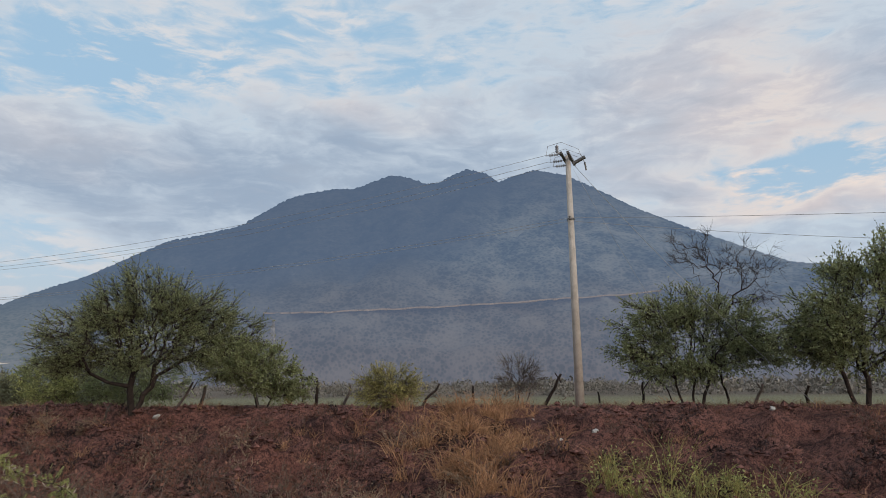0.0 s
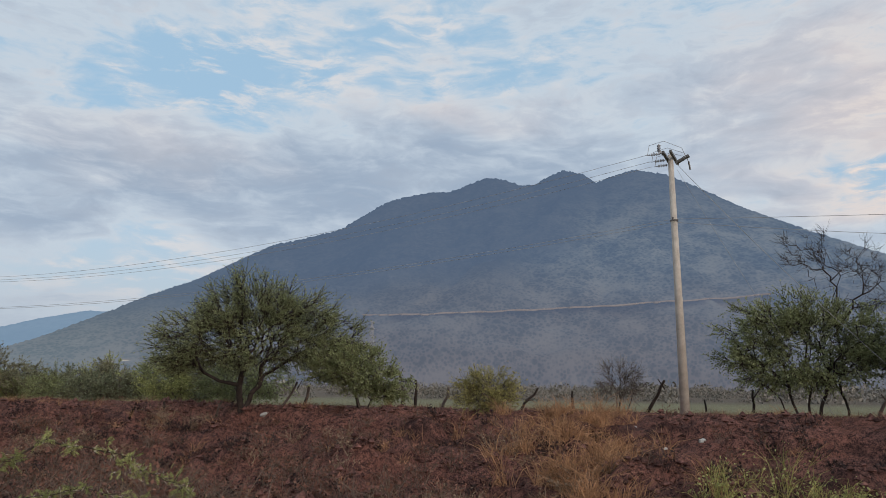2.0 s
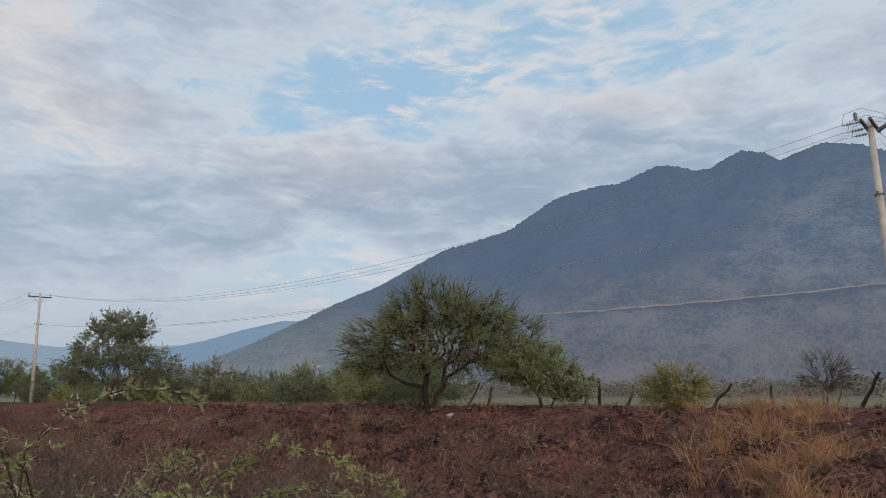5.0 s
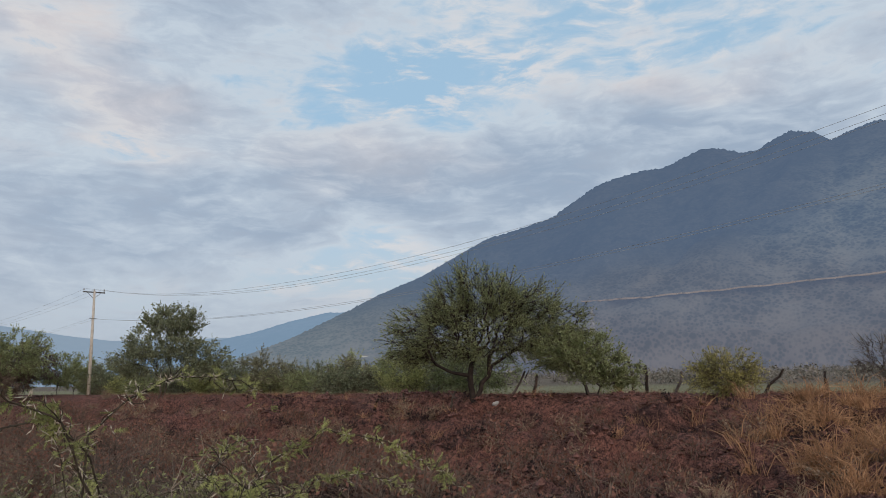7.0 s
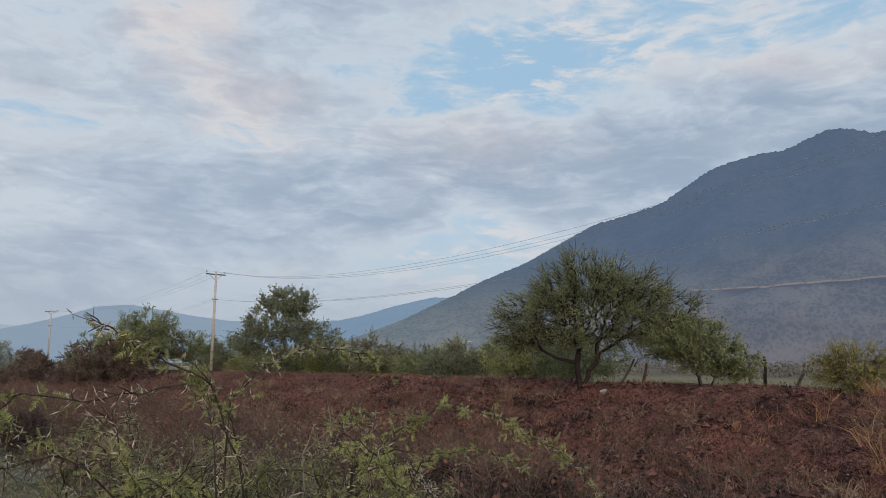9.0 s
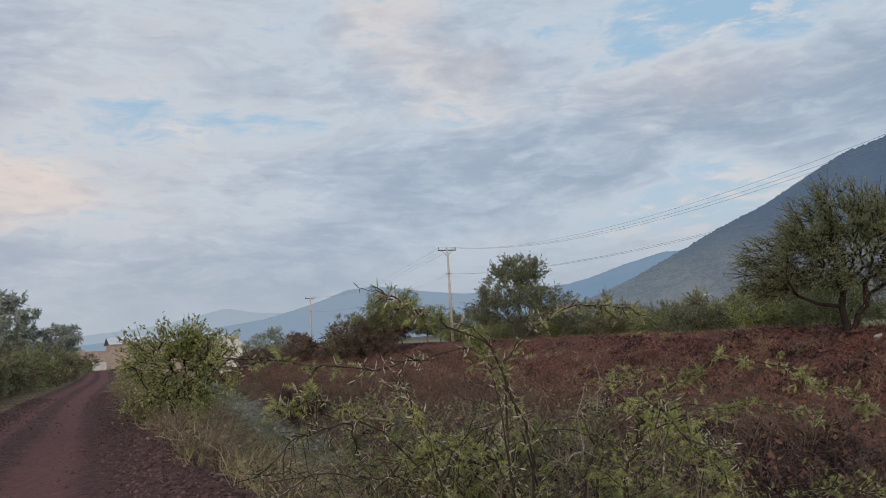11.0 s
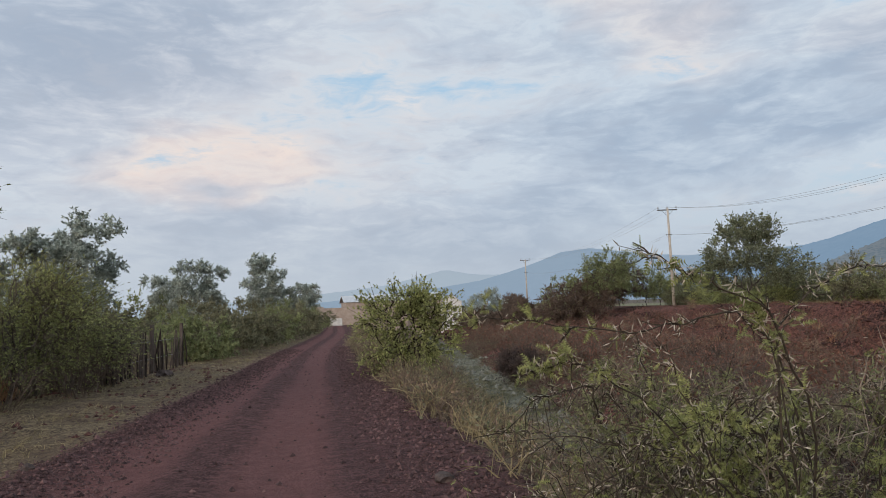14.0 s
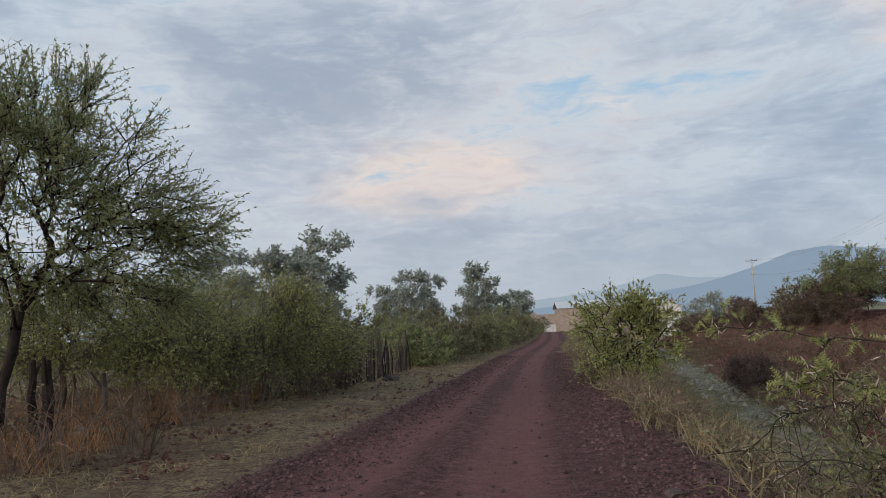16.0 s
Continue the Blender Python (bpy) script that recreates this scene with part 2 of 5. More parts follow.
    bn = node(t, "ShaderNodeBump", {"Height": hgt, "Strength": 0.9, "Distance": 0.12})
    t.links.new(bn.outputs[0], b.inputs["Normal"])
    return m


GROUND = ground_material()
PLASTER = material("pale_brick_wall", (0.40, 0.31, 0.25), (0.52, 0.42, 0.35), 1.5, bump=0.3, bump_scale=8)
BROWN = material("brown_dry_leaf", (0.11, 0.08, 0.06), (0.22, 0.16, 0.125), 1.0, bump=0, bump_scale=9, vary=0.3, through=0.2)


def distance_material(name, dark, light, haze_glow, scale, low_haze_glow=None, low_light=None):
    """Far slopes: scrub colours, with the bluish haze of the air painted on as emission."""
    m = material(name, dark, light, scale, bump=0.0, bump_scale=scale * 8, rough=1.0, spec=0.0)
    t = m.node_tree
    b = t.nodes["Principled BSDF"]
    b.inputs["Emission Color"].default_value = (*haze_glow, 1)
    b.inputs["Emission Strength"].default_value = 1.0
    if low_haze_glow:
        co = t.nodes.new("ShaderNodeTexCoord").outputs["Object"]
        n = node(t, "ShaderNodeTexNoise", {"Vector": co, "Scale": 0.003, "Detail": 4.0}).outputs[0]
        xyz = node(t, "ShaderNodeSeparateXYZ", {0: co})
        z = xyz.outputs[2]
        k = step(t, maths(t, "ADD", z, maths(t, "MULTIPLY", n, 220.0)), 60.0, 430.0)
        north = step(t, maths(t, "DIVIDE", xyz.outputs[1], xyz.outputs[0]), 0.45, 1.05)     # mist painted into the emission, thicker to the north
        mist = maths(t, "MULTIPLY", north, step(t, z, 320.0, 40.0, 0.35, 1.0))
        t.links.new(mix(t, mist, mix(t, k, (*low_haze_glow, 1), (*haze_glow, 1)), (0.112, 0.150, 0.185, 1)), b.inputs["Emission Color"])
        # sunlit side painted in: thick wood darker west of the long spur, open scrub with pale soil lighter east of it
        # and below
        turn_ = maths(t, "MULTIPLY", maths(t, "ARCTAN2", xyz.outputs[0], xyz.outputs[1]), 57.2958)
        reach_ = maths(t, "SQRT", maths(t, "ADD", maths(t, "MULTIPLY", xyz.outputs[0], xyz.outputs[0]), maths(t, "MULTIPLY", xyz.outputs[1], xyz.outputs[1])))
        rise_ = maths(t, "MULTIPLY", maths(t, "ARCTAN2", z, reach_), 57.2958)
        spur_line = maths(t, "ADD", maths(t, "MULTIPLY", rise_, 1.0), maths(t, "ADD", 67.0, maths(t, "MULTIPLY", n, 7.0)))
        lit_open = maths(t, "MULTIPLY", step(t, maths(t, "SUBTRACT", turn_, spur_line), -3.0, 4.0), step(t, rise_, 17.0, 11.0, 0.15, 1.0))
        lit_open = maths(t, "MAXIMUM", lit_open, step(t, k, 1.0, 0.25))
        slope = node(t, "ShaderNodeCombineXYZ", {0: maths(t, "MULTIPLY", turn_, 27.0), 1: maths(t, "MULTIPLY", z, 1.5), 2: maths(t, "MULTIPLY", reach_, 0.05)}).outputs[0]
        patch = node(t, "ShaderNodeTexNoise", {"Vector": slope, "Scale": 0.011, "Detail": 6.0, "Roughness": 0.7}).outputs[0]
        cell = node(t, "ShaderNodeTexVoronoi", {"Vector": slope, "Scale": 0.13, "Randomness": 1.0}).outputs["Distance"]
        cell2 = node(t, "ShaderNodeTexVoronoi", {"Vector": slope, "Scale": 0.06, "Randomness": 1.0}).outputs["Distance"]
        bush = maths(t, "MAXIMUM", maths(t, "MULTIPLY", step(t, cell, 0.60, 0.25), step(t, patch, 0.34, 0.60, 0.25, 1.0)),
                     maths(t, "MULTIPLY", step(t, cell2, 0.55, 0.3), step(t, patch, 0.42, 0.62)))
        rock = step(t, node(t, "ShaderNodeTexNoise", {"Vector": slope, "Scale": 0.02, "Detail": 8.0, "Roughness": 0.75}).outputs[0], 0.60, 0.68)
        old = b.inputs["Base Color"].links[0].from_socket
        soil = mix(t, k, (*low_light, 1), (0.115, 0.11, 0.082, 1))
        soil = mix(t, step(t, patch, 0.36, 0.62), soil, mix(t, k, (0.07, 0.052, 0.044, 1), (0.052, 0.056, 0.042, 1)))
        shaded_wood = mix(t, maths(t, "MULTIPLY", bush, 0.6), old, (0.012, 0.014, 0.013, 1))
        scrub = mix(t, maths(t, "MULTIPLY", bush, 0.85), soil, (0.014, 0.016, 0.013, 1))
        ground_ = mix(t, lit_open, shaded_wood, scrub)
        t.links.new(mix(t, maths(t, "MULTIPLY", rock, 0.25), ground_, (0.13, 0.12, 0.11, 1)), b.inputs["Base Color"])
    return m


# the emission colours paint the air's haze onto the mountainside
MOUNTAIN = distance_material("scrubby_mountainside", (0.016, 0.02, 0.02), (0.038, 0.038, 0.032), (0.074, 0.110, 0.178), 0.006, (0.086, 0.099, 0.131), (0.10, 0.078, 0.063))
# stronger blue emission for each farther ridge: distance haze painted on
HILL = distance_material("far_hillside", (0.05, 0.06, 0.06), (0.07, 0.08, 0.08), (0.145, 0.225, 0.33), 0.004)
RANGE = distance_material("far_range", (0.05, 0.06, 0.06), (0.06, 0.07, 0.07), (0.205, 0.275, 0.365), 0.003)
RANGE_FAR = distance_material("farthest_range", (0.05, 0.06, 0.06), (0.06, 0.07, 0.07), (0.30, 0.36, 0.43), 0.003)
CLOD = material("dark_clod", (0.045, 0.022, 0.02), (0.19, 0.09, 0.073), 8, bump=0.4, vary=0.5)
GRAVEL = material("dark_red_gravel", (0.05, 0.03, 0.031), (0.155, 0.088, 0.083), 12, bump=0.3, vary=0.5)
STONE = material("pale_stone", (0.35, 0.32, 0.29), (0.6, 0.57, 0.53), 8, bump=0.4)
DARKSTONE = material("dark_stone", (0.06, 0.045, 0.04), (0.15, 0.11, 0.10), 8, bump=0.5)
THORN = material("pale_thorn", (0.32, 0.27, 0.21), (0.55, 0.48, 0.39), 20, bump=0)
GREENBARK = material("green_brown_stem", (0.03, 0.024, 0.019), (0.085, 0.065, 0.046), 9, bump=0.2)
SPRAY = material("fresh_thorn_leaf", (0.18, 0.195, 0.07), (0.37, 0.375, 0.15), 2.5, bump=0, bump_scale=14, vary=0.45, through=0.42)
SPRAY_DULL = material("dull_thorn_leaf", (0.15, 0.16, 0.075), (0.31, 0.31, 0.155), 2.5, bump=0, bump_scale=14, vary=0.45, through=0.42)
# scrub colour paled: distance haze painted into it
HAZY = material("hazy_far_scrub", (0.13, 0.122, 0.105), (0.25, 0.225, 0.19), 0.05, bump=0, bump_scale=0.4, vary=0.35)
TIN = material("pale_roof_sheet", (0.5, 0.52, 0.54), (0.66, 0.67, 0.68), 2, rough=0.5, bump=0.1)
WHITEWASH = material("whitewash", (0.62, 0.6, 0.56), (0.8, 0.78, 0.74), 2, bump=0.1)
DARKGAP = material("dark_doorway_wood", (0.03, 0.025, 0.022), (0.06, 0.05, 0.045), 6, bump=0.2)
# leaf colour lightened well past real leaves to paint in the haze
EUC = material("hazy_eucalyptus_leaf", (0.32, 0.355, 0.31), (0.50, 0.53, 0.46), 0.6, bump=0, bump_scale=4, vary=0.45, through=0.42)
# track soil, brightened by painted haze emission like the slope around it
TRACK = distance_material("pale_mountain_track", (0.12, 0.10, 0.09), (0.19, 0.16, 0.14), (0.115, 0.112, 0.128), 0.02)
TWIG = material("pale_thorny_twig", (0.10, 0.08, 0.06), (0.30, 0.24, 0.185), 6, bump=0, bump_scale=20, vary=0.4)
HEDGEWOOD = material("brown_hedge_wood", (0.07, 0.055, 0.042), (0.19, 0.15, 0.115), 6, bump=0.3, bump_scale=24)
# near-black mauve that paints shadow into the brush
SHADEBRUSH = material("shade_mauve_brush", (0.02, 0.013, 0.013), (0.075, 0.048, 0.044), 1.2, bump=0, bump_scale=9, vary=0.4)
TANBRUSH = material("tan_brush", (0.20, 0.135, 0.09), (0.36, 0.26, 0.18), 1.2, bump=0, bump_scale=9, vary=0.35, through=0.2)
RUBBLE = material("grey_rubble", (0.12, 0.115, 0.09), (0.30, 0.29, 0.24), 6, bump=0.4, vary=0.35)


# ---- mesh helpers ----
def mesh(name, verts, quads, mats=(), index=None, smooth=False, tris=None):
    """A mesh from arrays of places and of four-cornered (and three-cornered) faces."""
    me = bpy.data.meshes.new(name)
    verts = np.asarray(verts, np.float32).reshape(-1, 3)
    quads = np.asarray(quads if quads is not None else [], np.int32).reshape(-1, 4)
    tris = np.asarray(tris if tris is not None else [], np.int32).reshape(-1, 3)
    me.vertices.add(len(verts))
    me.vertices.foreach_set("co", verts.ravel())
    loops = np.concatenate([quads.ravel(), tris.ravel()])
    me.loops.add(len(loops))
    me.loops.foreach_set("vertex_index", loops)
    n = len(quads) + len(tris)
    me.polygons.add(n)
    starts = np.concatenate([np.arange(len(quads)) * 4, len(quads) * 4 + np.arange(len(tris)) * 3])
    me.polygons.foreach_set("loop_start", starts.astype(np.int32))
    for m in mats:
        me.materials.append(m)
    if index is not None:
        me.polygons.foreach_set("material_index", np.asarray(index, np.int32))
    me.polygons.foreach_set("use_smooth", np.full(n, smooth))
    me.update(calc_edges=True)
    me.validate()
    return me


def unit(v):
    return v / np.maximum(np.linalg.norm(v, axis=-1, keepdims=True), 1e-9)


def tubes(p0, p1, r0, r1, n=4):
    """Tapered tubes from p0 to p1, all in one: places and four-cornered faces."""
    p0, p1 = np.asarray(p0, float), np.asarray(p1, float)
    d = unit(p1 - p0)
    side = np.where(np.abs(d[:, 2:]) < 0.9, [[0, 0, 1.0]], [[1.0, 0, 0]])
    a = unit(np.cross(d, side))
    b = np.cross(d, a)
    ang = np.arange(n) * 2 * math.pi / n
    ring = np.cos(ang)[None, :, None] * a[:, None] + np.sin(ang)[None, :, None] * b[:, None]
    v0 = p0[:, None] + ring * np.asarray(r0)[:, None, None]
    v1 = p1[:, None] + ring * np.asarray(r1)[:, None, None]
    v = np.concatenate([v0, v1], 1).reshape(-1, 3)
    k = np.arange(n)
    f = np.stack([k, (k + 1) % n, n + (k + 1) % n, n + k], -1)
    f = (f[None] + (np.arange(len(p0)) * 2 * n)[:, None, None]).reshape(-1, 4)
    return v, f


def leaflets(pos, d, length, width, rng):
    """Small three-cornered leaves."""
    d = unit(d)
    side = unit(np.cross(d, rng.normal(size=d.shape))) * width[:, None]
    v = np.stack([pos - side, pos + side, pos + d * length[:, None]], 1).reshape(-1, 3)
    return v, np.arange(len(v)).reshape(-1, 3)


def blades(pos, d, length, width, rng, bend=0.0):
    """Leaf-shaped four-cornered faces, from pos along d."""
    d = unit(d)
    side = unit(np.cross(d, rng.normal(size=d.shape)))
    mid = pos + d * (length * 0.45)[:, None] + side * 0
    tip = pos + d * length[:, None]
    tip[:, 2] -= bend * length
    v = np.stack([pos, mid + side * width[:, None], tip, mid - side * width[:, None]], 1).reshape(-1, 3)
    return v, np.arange(len(v)).reshape(-1, 4)


def join(*sets):
    vs, fs, n = [], [], 0
    for v, f in sets:
        vs.append(v)
        fs.append(f + n)
        n += len(v)
    return np.concatenate(vs), np.concatenate(fs)


def part(name, bm, mat, parent=None, label="", smooth=False):
    """A bmesh, or a ready mesh, as one object under its thing."""
    if isinstance(bm, bmesh.types.BMesh):
        me = bpy.data.meshes.new(name)
        bm.to_mesh(me)
        bm.free()
        me.materials.append(mat)
        for p in me.polygons:
            p.use_smooth = smooth
    else:
        me = bm
    ob = new(name, me)
    ob.parent = parent
    return tagged(ob, label)


def thing(name, at, label, category, group="", kind="", turn=0.0):
    ob = new(name)
    ob.matrix_basis = pose(*at, 0, 0, turn)
    return tagged(ob, label, category, group, kind)


def box(bm, size, at=(0, 0, 0), turn=None, bevel=0.0):
    m = Matrix.Translation(at) @ (turn or Matrix()) @ Matrix.Diagonal((*size, 1))
    r = bmesh.ops.create_cube(bm, size=1.0, matrix=m)
    if bevel:
        bmesh.ops.bevel(bm, geom=list({e for v in r["verts"] for e in v.link_edges}), offset=bevel, segments=1, affect="EDGES")
    return bm


def rod(bm, p0, p1, r0, r1=None, n=10):
    p0, p1 = Vector(p0), Vector(p1)
    d = p1 - p0
    m = Matrix.Translation((p0 + p1) / 2) @ d.to_track_quat("Z", "Y").to_matrix().to_4x4()
    bmesh.ops.create_cone(bm, cap_ends=True, segments=n, radius1=r0, radius2=r0 if r1 is None else r1, depth=d.length, matrix=m)
    return bm


# ---- the lie of the land ----
def centre(y):
    """The road's middle line, swinging gently to the east."""
    y = np.asarray(y, float)
    return sum(np.interp(y + d, (-30, 0, 7, 12, 22, 30, 42, 51, 60, 88, 300), (-1.0, -0.95, -0.6, -0.1, 0.75, 1.45, 3.0, 4.2, 5.1, 7.5, 26)) for d in (-4, -2, 0, 2, 4)) / 5


def narrow(y):
    """The road's width beside its width at the camera."""
    return np.interp(y, (0, 7, 12, 22, 34, 60), (1.0, 0.98, 0.85, 0.68, 0.6, 0.55))


def across_road(x, y):
    """How far east of the road's middle, as the road's width goes; its edges lie at 2.5."""
    return (x - centre(y)) / narrow(y)


def off_line(x, y):
    """Distance east of the camera's place, square to the line of poles."""
    return 0.988 * x - 0.156 * y


BANK_W = (2.2, 2.9, 5.2, 7.0, 12.0, 16.0, 19.0, 19.5, 22.4, 22.8, 25.3, 27.2, 29.0, 33.0, 70.0, 400.0)
BANK_Z = (-1.1, -1.6, -1.6, -0.95, -1.1, -1.15, -0.7, -0.38, 0.12, 0.5, 0.75, 0.80, 0.78, 0.42, 0.3, 0.3)


def rough(x, y, s, o=2):
    """Cheap smooth noise, about -1 to 1, from sums of turned sines."""
    z = 0.0
    for i in range(o):
        k = (2.03 ** i) / s
        a = 1.7 * i + 0.4
        u, v = x * math.cos(a) + y * math.sin(a), -x * math.sin(a) + y * math.cos(a)
        z = z + (np.sin(u * k * 3.1 + 1.3 * np.sin(v * k * 2.3 + i)) * np.cos(v * k * 2.7 + 1.1 * np.sin(u * k * 1.9 + 2 * i))) * 0.6 ** i
    return z


def height(x, y):
    x, y = np.asarray(x, float), np.asarray(y, float)
    w, across = off_line(x, y), across_road(x, y)
    torn = np.interp(w, (8, 14, 22, 25.2), (0.0, 1.0, 1.0, 0.0))
    cut = w + torn * (1.1 * rough(x, y, 5.0, 3) + 0.5 * rough(x, y, 1.4, 2))
    bank = np.interp(cut, BANK_W, BANK_Z)
    lumps = np.interp(w, (3, 6, 18, 24.5, 27, 33, 60), (0.05, 0.2, 0.3, 0.18, 0.05, 0.03, 0.0))
    bank = bank + lumps * (rough(x, y, 2.6, 3) + 0.6 * np.abs(rough(x, y, 0.9, 3)) - 0.3)
    k = np.clip((across - 2.5) / np.maximum(off_line(centre(y) + 2.5 * narrow(y), y) * -1 + 2.9, 1.2), 0, 1)
    k = k * k * (3 - 2 * k)
    ruts = -0.035 * (np.exp(-((across - 0.4) / 0.34) ** 2) + np.exp(-((across + 1.4) / 0.34) ** 2)) + 0.03 * np.exp(-((across + 0.5) / 0.4) ** 2)
    side = 0.05 * np.exp(-((np.abs(across) - 2.35) / 0.35) ** 2)
    road = (ruts + side + 0.002 * rough(x, y, 1.6, 2)) * np.exp(-(across / 6) ** 4)
    verge = np.where(across < -2.5, 0.05 * rough(x, y, 1.4, 3) * np.clip((-across - 2.5) / 1.5, 0, 1), 0)
    z = (road + verge) * (1 - k) + bank * k
    fade = np.clip((np.hypot(x, y) - 300) / 600, 0, 1)
    return z * (1 - fade) + 0.2 * fade


def steps(lo, hi, fine, far, grow=1.12):
    a = list(np.arange(lo, hi, fine))
    s, v, down, up_ = fine, lo, [], []
    while v > -far:
        s *= grow
        v -= s
        down.append(v)
    s, v = fine, hi
    while v < far:
        up_.append(v)
        s *= grow
        v += s
    return np.array(down[::-1] + a + up_ + [far + 50])


gx, gy = steps(-8, 30, 0.18, 4900, 1.15), steps(-13, 42, 0.21, 4900, 1.12)
X, Y = np.meshgrid(gx, gy, indexing="ij")
Zg = height(X, Y)
nx, ny = X.shape
ii = np.arange(nx * ny).reshape(nx, ny)
quads = np.stack([ii[:-1, :-1], ii[1:, :-1], ii[1:, 1:], ii[:-1, 1:]], -1).reshape(-1, 4)
ground = new("ground", mesh("ground", np.stack([X, Y, Zg], -1), quads, [GROUND], smooth=True))
for key, values in (("across", across_road(X, Y)), ("line", off_line(X, Y))):
    ground.data.attributes.new(key, "FLOAT", "POINT").data.foreach_set("value", values.astype(np.float32).ravel())
tagged(ground, "reddish dirt ground with road, ditch, bank and fields", "ground", kind="structure")


# ---- mountains ----
def ridge(name, label, heads, elevs, near, crest, mat, rows, jag, n, shape, spur, track=()):
    hs = np.linspace(heads[0], heads[-1], n)
    e = np.interp(hs, heads, elevs)
    k = np.array([0.25, 0.5, 0.25])
    for _ in range(max(1, n // 500)):
        e = np.convolve(np.pad(e, 1, mode="edge"), k, "valid")
    rng = np.random.default_rng(7)
    fuzz = rng.normal(size=n) * jag
    s = np.linspace(0, 1, rows)
    H, S = np.meshgrid(np.radians(hs), s, indexing="ij")
    r = near + (crest - near) * S
    xe, ye = r * np.sin(H), r * np.cos(H)
    gully = rough(xe + 90 * rough(xe, ye, 500, 2), ye, 420, 4) * 0.7 + rough(ye, xe, 120, 3) * 0.25
    line = np.radians(70 + 15 * S)                                  # one long spur down from the middle summits
    gully = gully + 1.6 * np.clip(1 - np.abs(H - line) / np.radians(7), 0, 1) * (heads[-1] > 100)
    g = S ** shape
    el = e[:, None] * np.clip(g + spur * gully * S * (1 - S) * 2.2, 0, 0.995 + 0 * S)
    el[:, -1] = e + fuzz
    z = r * np.tan(np.radians(el)) - 2.0
    # the far side falls away again
    rb = np.stack([crest * 1.03 + 0 * hs, crest * 1.12 + 0 * hs], -1)
    zb = np.stack([z[:, -1] * 0.8, 0 * hs - 5], -1)
    R, Zz = np.concatenate([r, rb], 1), np.concatenate([z, zb], 1)
    Hh = np.repeat(np.radians(hs)[:, None], rows + 2, 1)
    v = np.stack([R * np.sin(Hh), R * np.cos(Hh), Zz + 1.6], -1)
    i = np.arange(v.shape[0] * v.shape[1]).reshape(v.shape[:2])
    q = np.stack([i[:-1, :-1], i[:-1, 1:], i[1:, 1:], i[1:, :-1]], -1).reshape(-1, 4)
    ob = tagged(new(name, mesh(name, v, q, [mat], smooth=True)), label, "mountain", kind="structure")
    if track:                                                       # a dirt track cut across the slope
        th = np.linspace(track[0], track[1], 160)
        te = np.interp(th, track[:2], track[2:]) + 0.05 * rough(th, th * 0, 3.0, 2)
        col = np.searchsorted(hs, th)
        row = np.array([np.argmax(el[c] >= a) for c, a in zip(col, te)])
        rr = r[0, row] - 50
        edges = [np.stack([rr * np.sin(np.radians(th)), rr * np.cos(np.radians(th)), rr * np.tan(np.radians(te)) + dz], -1) for dz in (-2.6, 0.0)]
        back = np.stack([(rr + 40) * np.sin(np.radians(th)), (rr + 40) * np.cos(np.radians(th)), rr * np.tan(np.radians(te)) + 0.5], -1)
        k = np.arange(159)
        f = np.concatenate([np.stack([k, k + 1, 161 + k, 160 + k], -1), np.stack([160 + k, 161 + k, 321 + k, 320 + k], -1)])
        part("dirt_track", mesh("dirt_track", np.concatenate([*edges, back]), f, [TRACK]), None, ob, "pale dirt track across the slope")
    return ob


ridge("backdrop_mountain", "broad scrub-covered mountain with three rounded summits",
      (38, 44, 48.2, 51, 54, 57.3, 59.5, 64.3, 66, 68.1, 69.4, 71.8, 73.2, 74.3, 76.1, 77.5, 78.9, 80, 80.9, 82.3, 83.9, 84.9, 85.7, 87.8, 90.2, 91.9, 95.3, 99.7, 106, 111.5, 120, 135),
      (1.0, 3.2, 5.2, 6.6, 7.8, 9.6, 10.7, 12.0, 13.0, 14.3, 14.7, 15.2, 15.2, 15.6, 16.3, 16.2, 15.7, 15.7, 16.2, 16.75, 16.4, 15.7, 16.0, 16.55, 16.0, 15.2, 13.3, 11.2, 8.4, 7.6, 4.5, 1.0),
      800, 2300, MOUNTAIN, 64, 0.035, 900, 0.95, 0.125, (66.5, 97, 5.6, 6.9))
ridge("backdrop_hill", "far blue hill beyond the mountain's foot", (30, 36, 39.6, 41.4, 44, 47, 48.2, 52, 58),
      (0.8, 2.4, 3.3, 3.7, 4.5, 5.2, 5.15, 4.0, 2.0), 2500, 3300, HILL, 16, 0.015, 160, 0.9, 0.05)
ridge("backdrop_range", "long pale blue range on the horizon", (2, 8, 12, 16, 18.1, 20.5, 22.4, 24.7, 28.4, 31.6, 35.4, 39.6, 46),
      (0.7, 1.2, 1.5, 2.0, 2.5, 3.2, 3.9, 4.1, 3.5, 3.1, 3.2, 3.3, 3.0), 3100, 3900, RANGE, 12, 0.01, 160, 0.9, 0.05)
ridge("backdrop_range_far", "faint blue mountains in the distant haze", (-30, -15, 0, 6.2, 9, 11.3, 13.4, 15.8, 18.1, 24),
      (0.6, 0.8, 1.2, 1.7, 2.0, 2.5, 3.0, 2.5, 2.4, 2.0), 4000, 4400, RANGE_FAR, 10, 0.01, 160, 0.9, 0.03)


# ---- trees and shrubs ----
def bent_twigs(P, M, E, w, rng):
    """Very thin twigs of two flat lengths each."""
    side = unit(np.cross(E - P, rng.normal(size=P.shape))) * w[:, None] * 1.25
    v = np.stack([P - side, P + side, M + side * 0.8, M - side * 0.8, E + side * 0.35, E - side * 0.35], 1).reshape(-1, 3)
    o = np.arange(len(P))[:, None] * 6
    return v, np.concatenate([o + [0, 1, 2, 3], o + [3, 2, 4, 5]], 0)


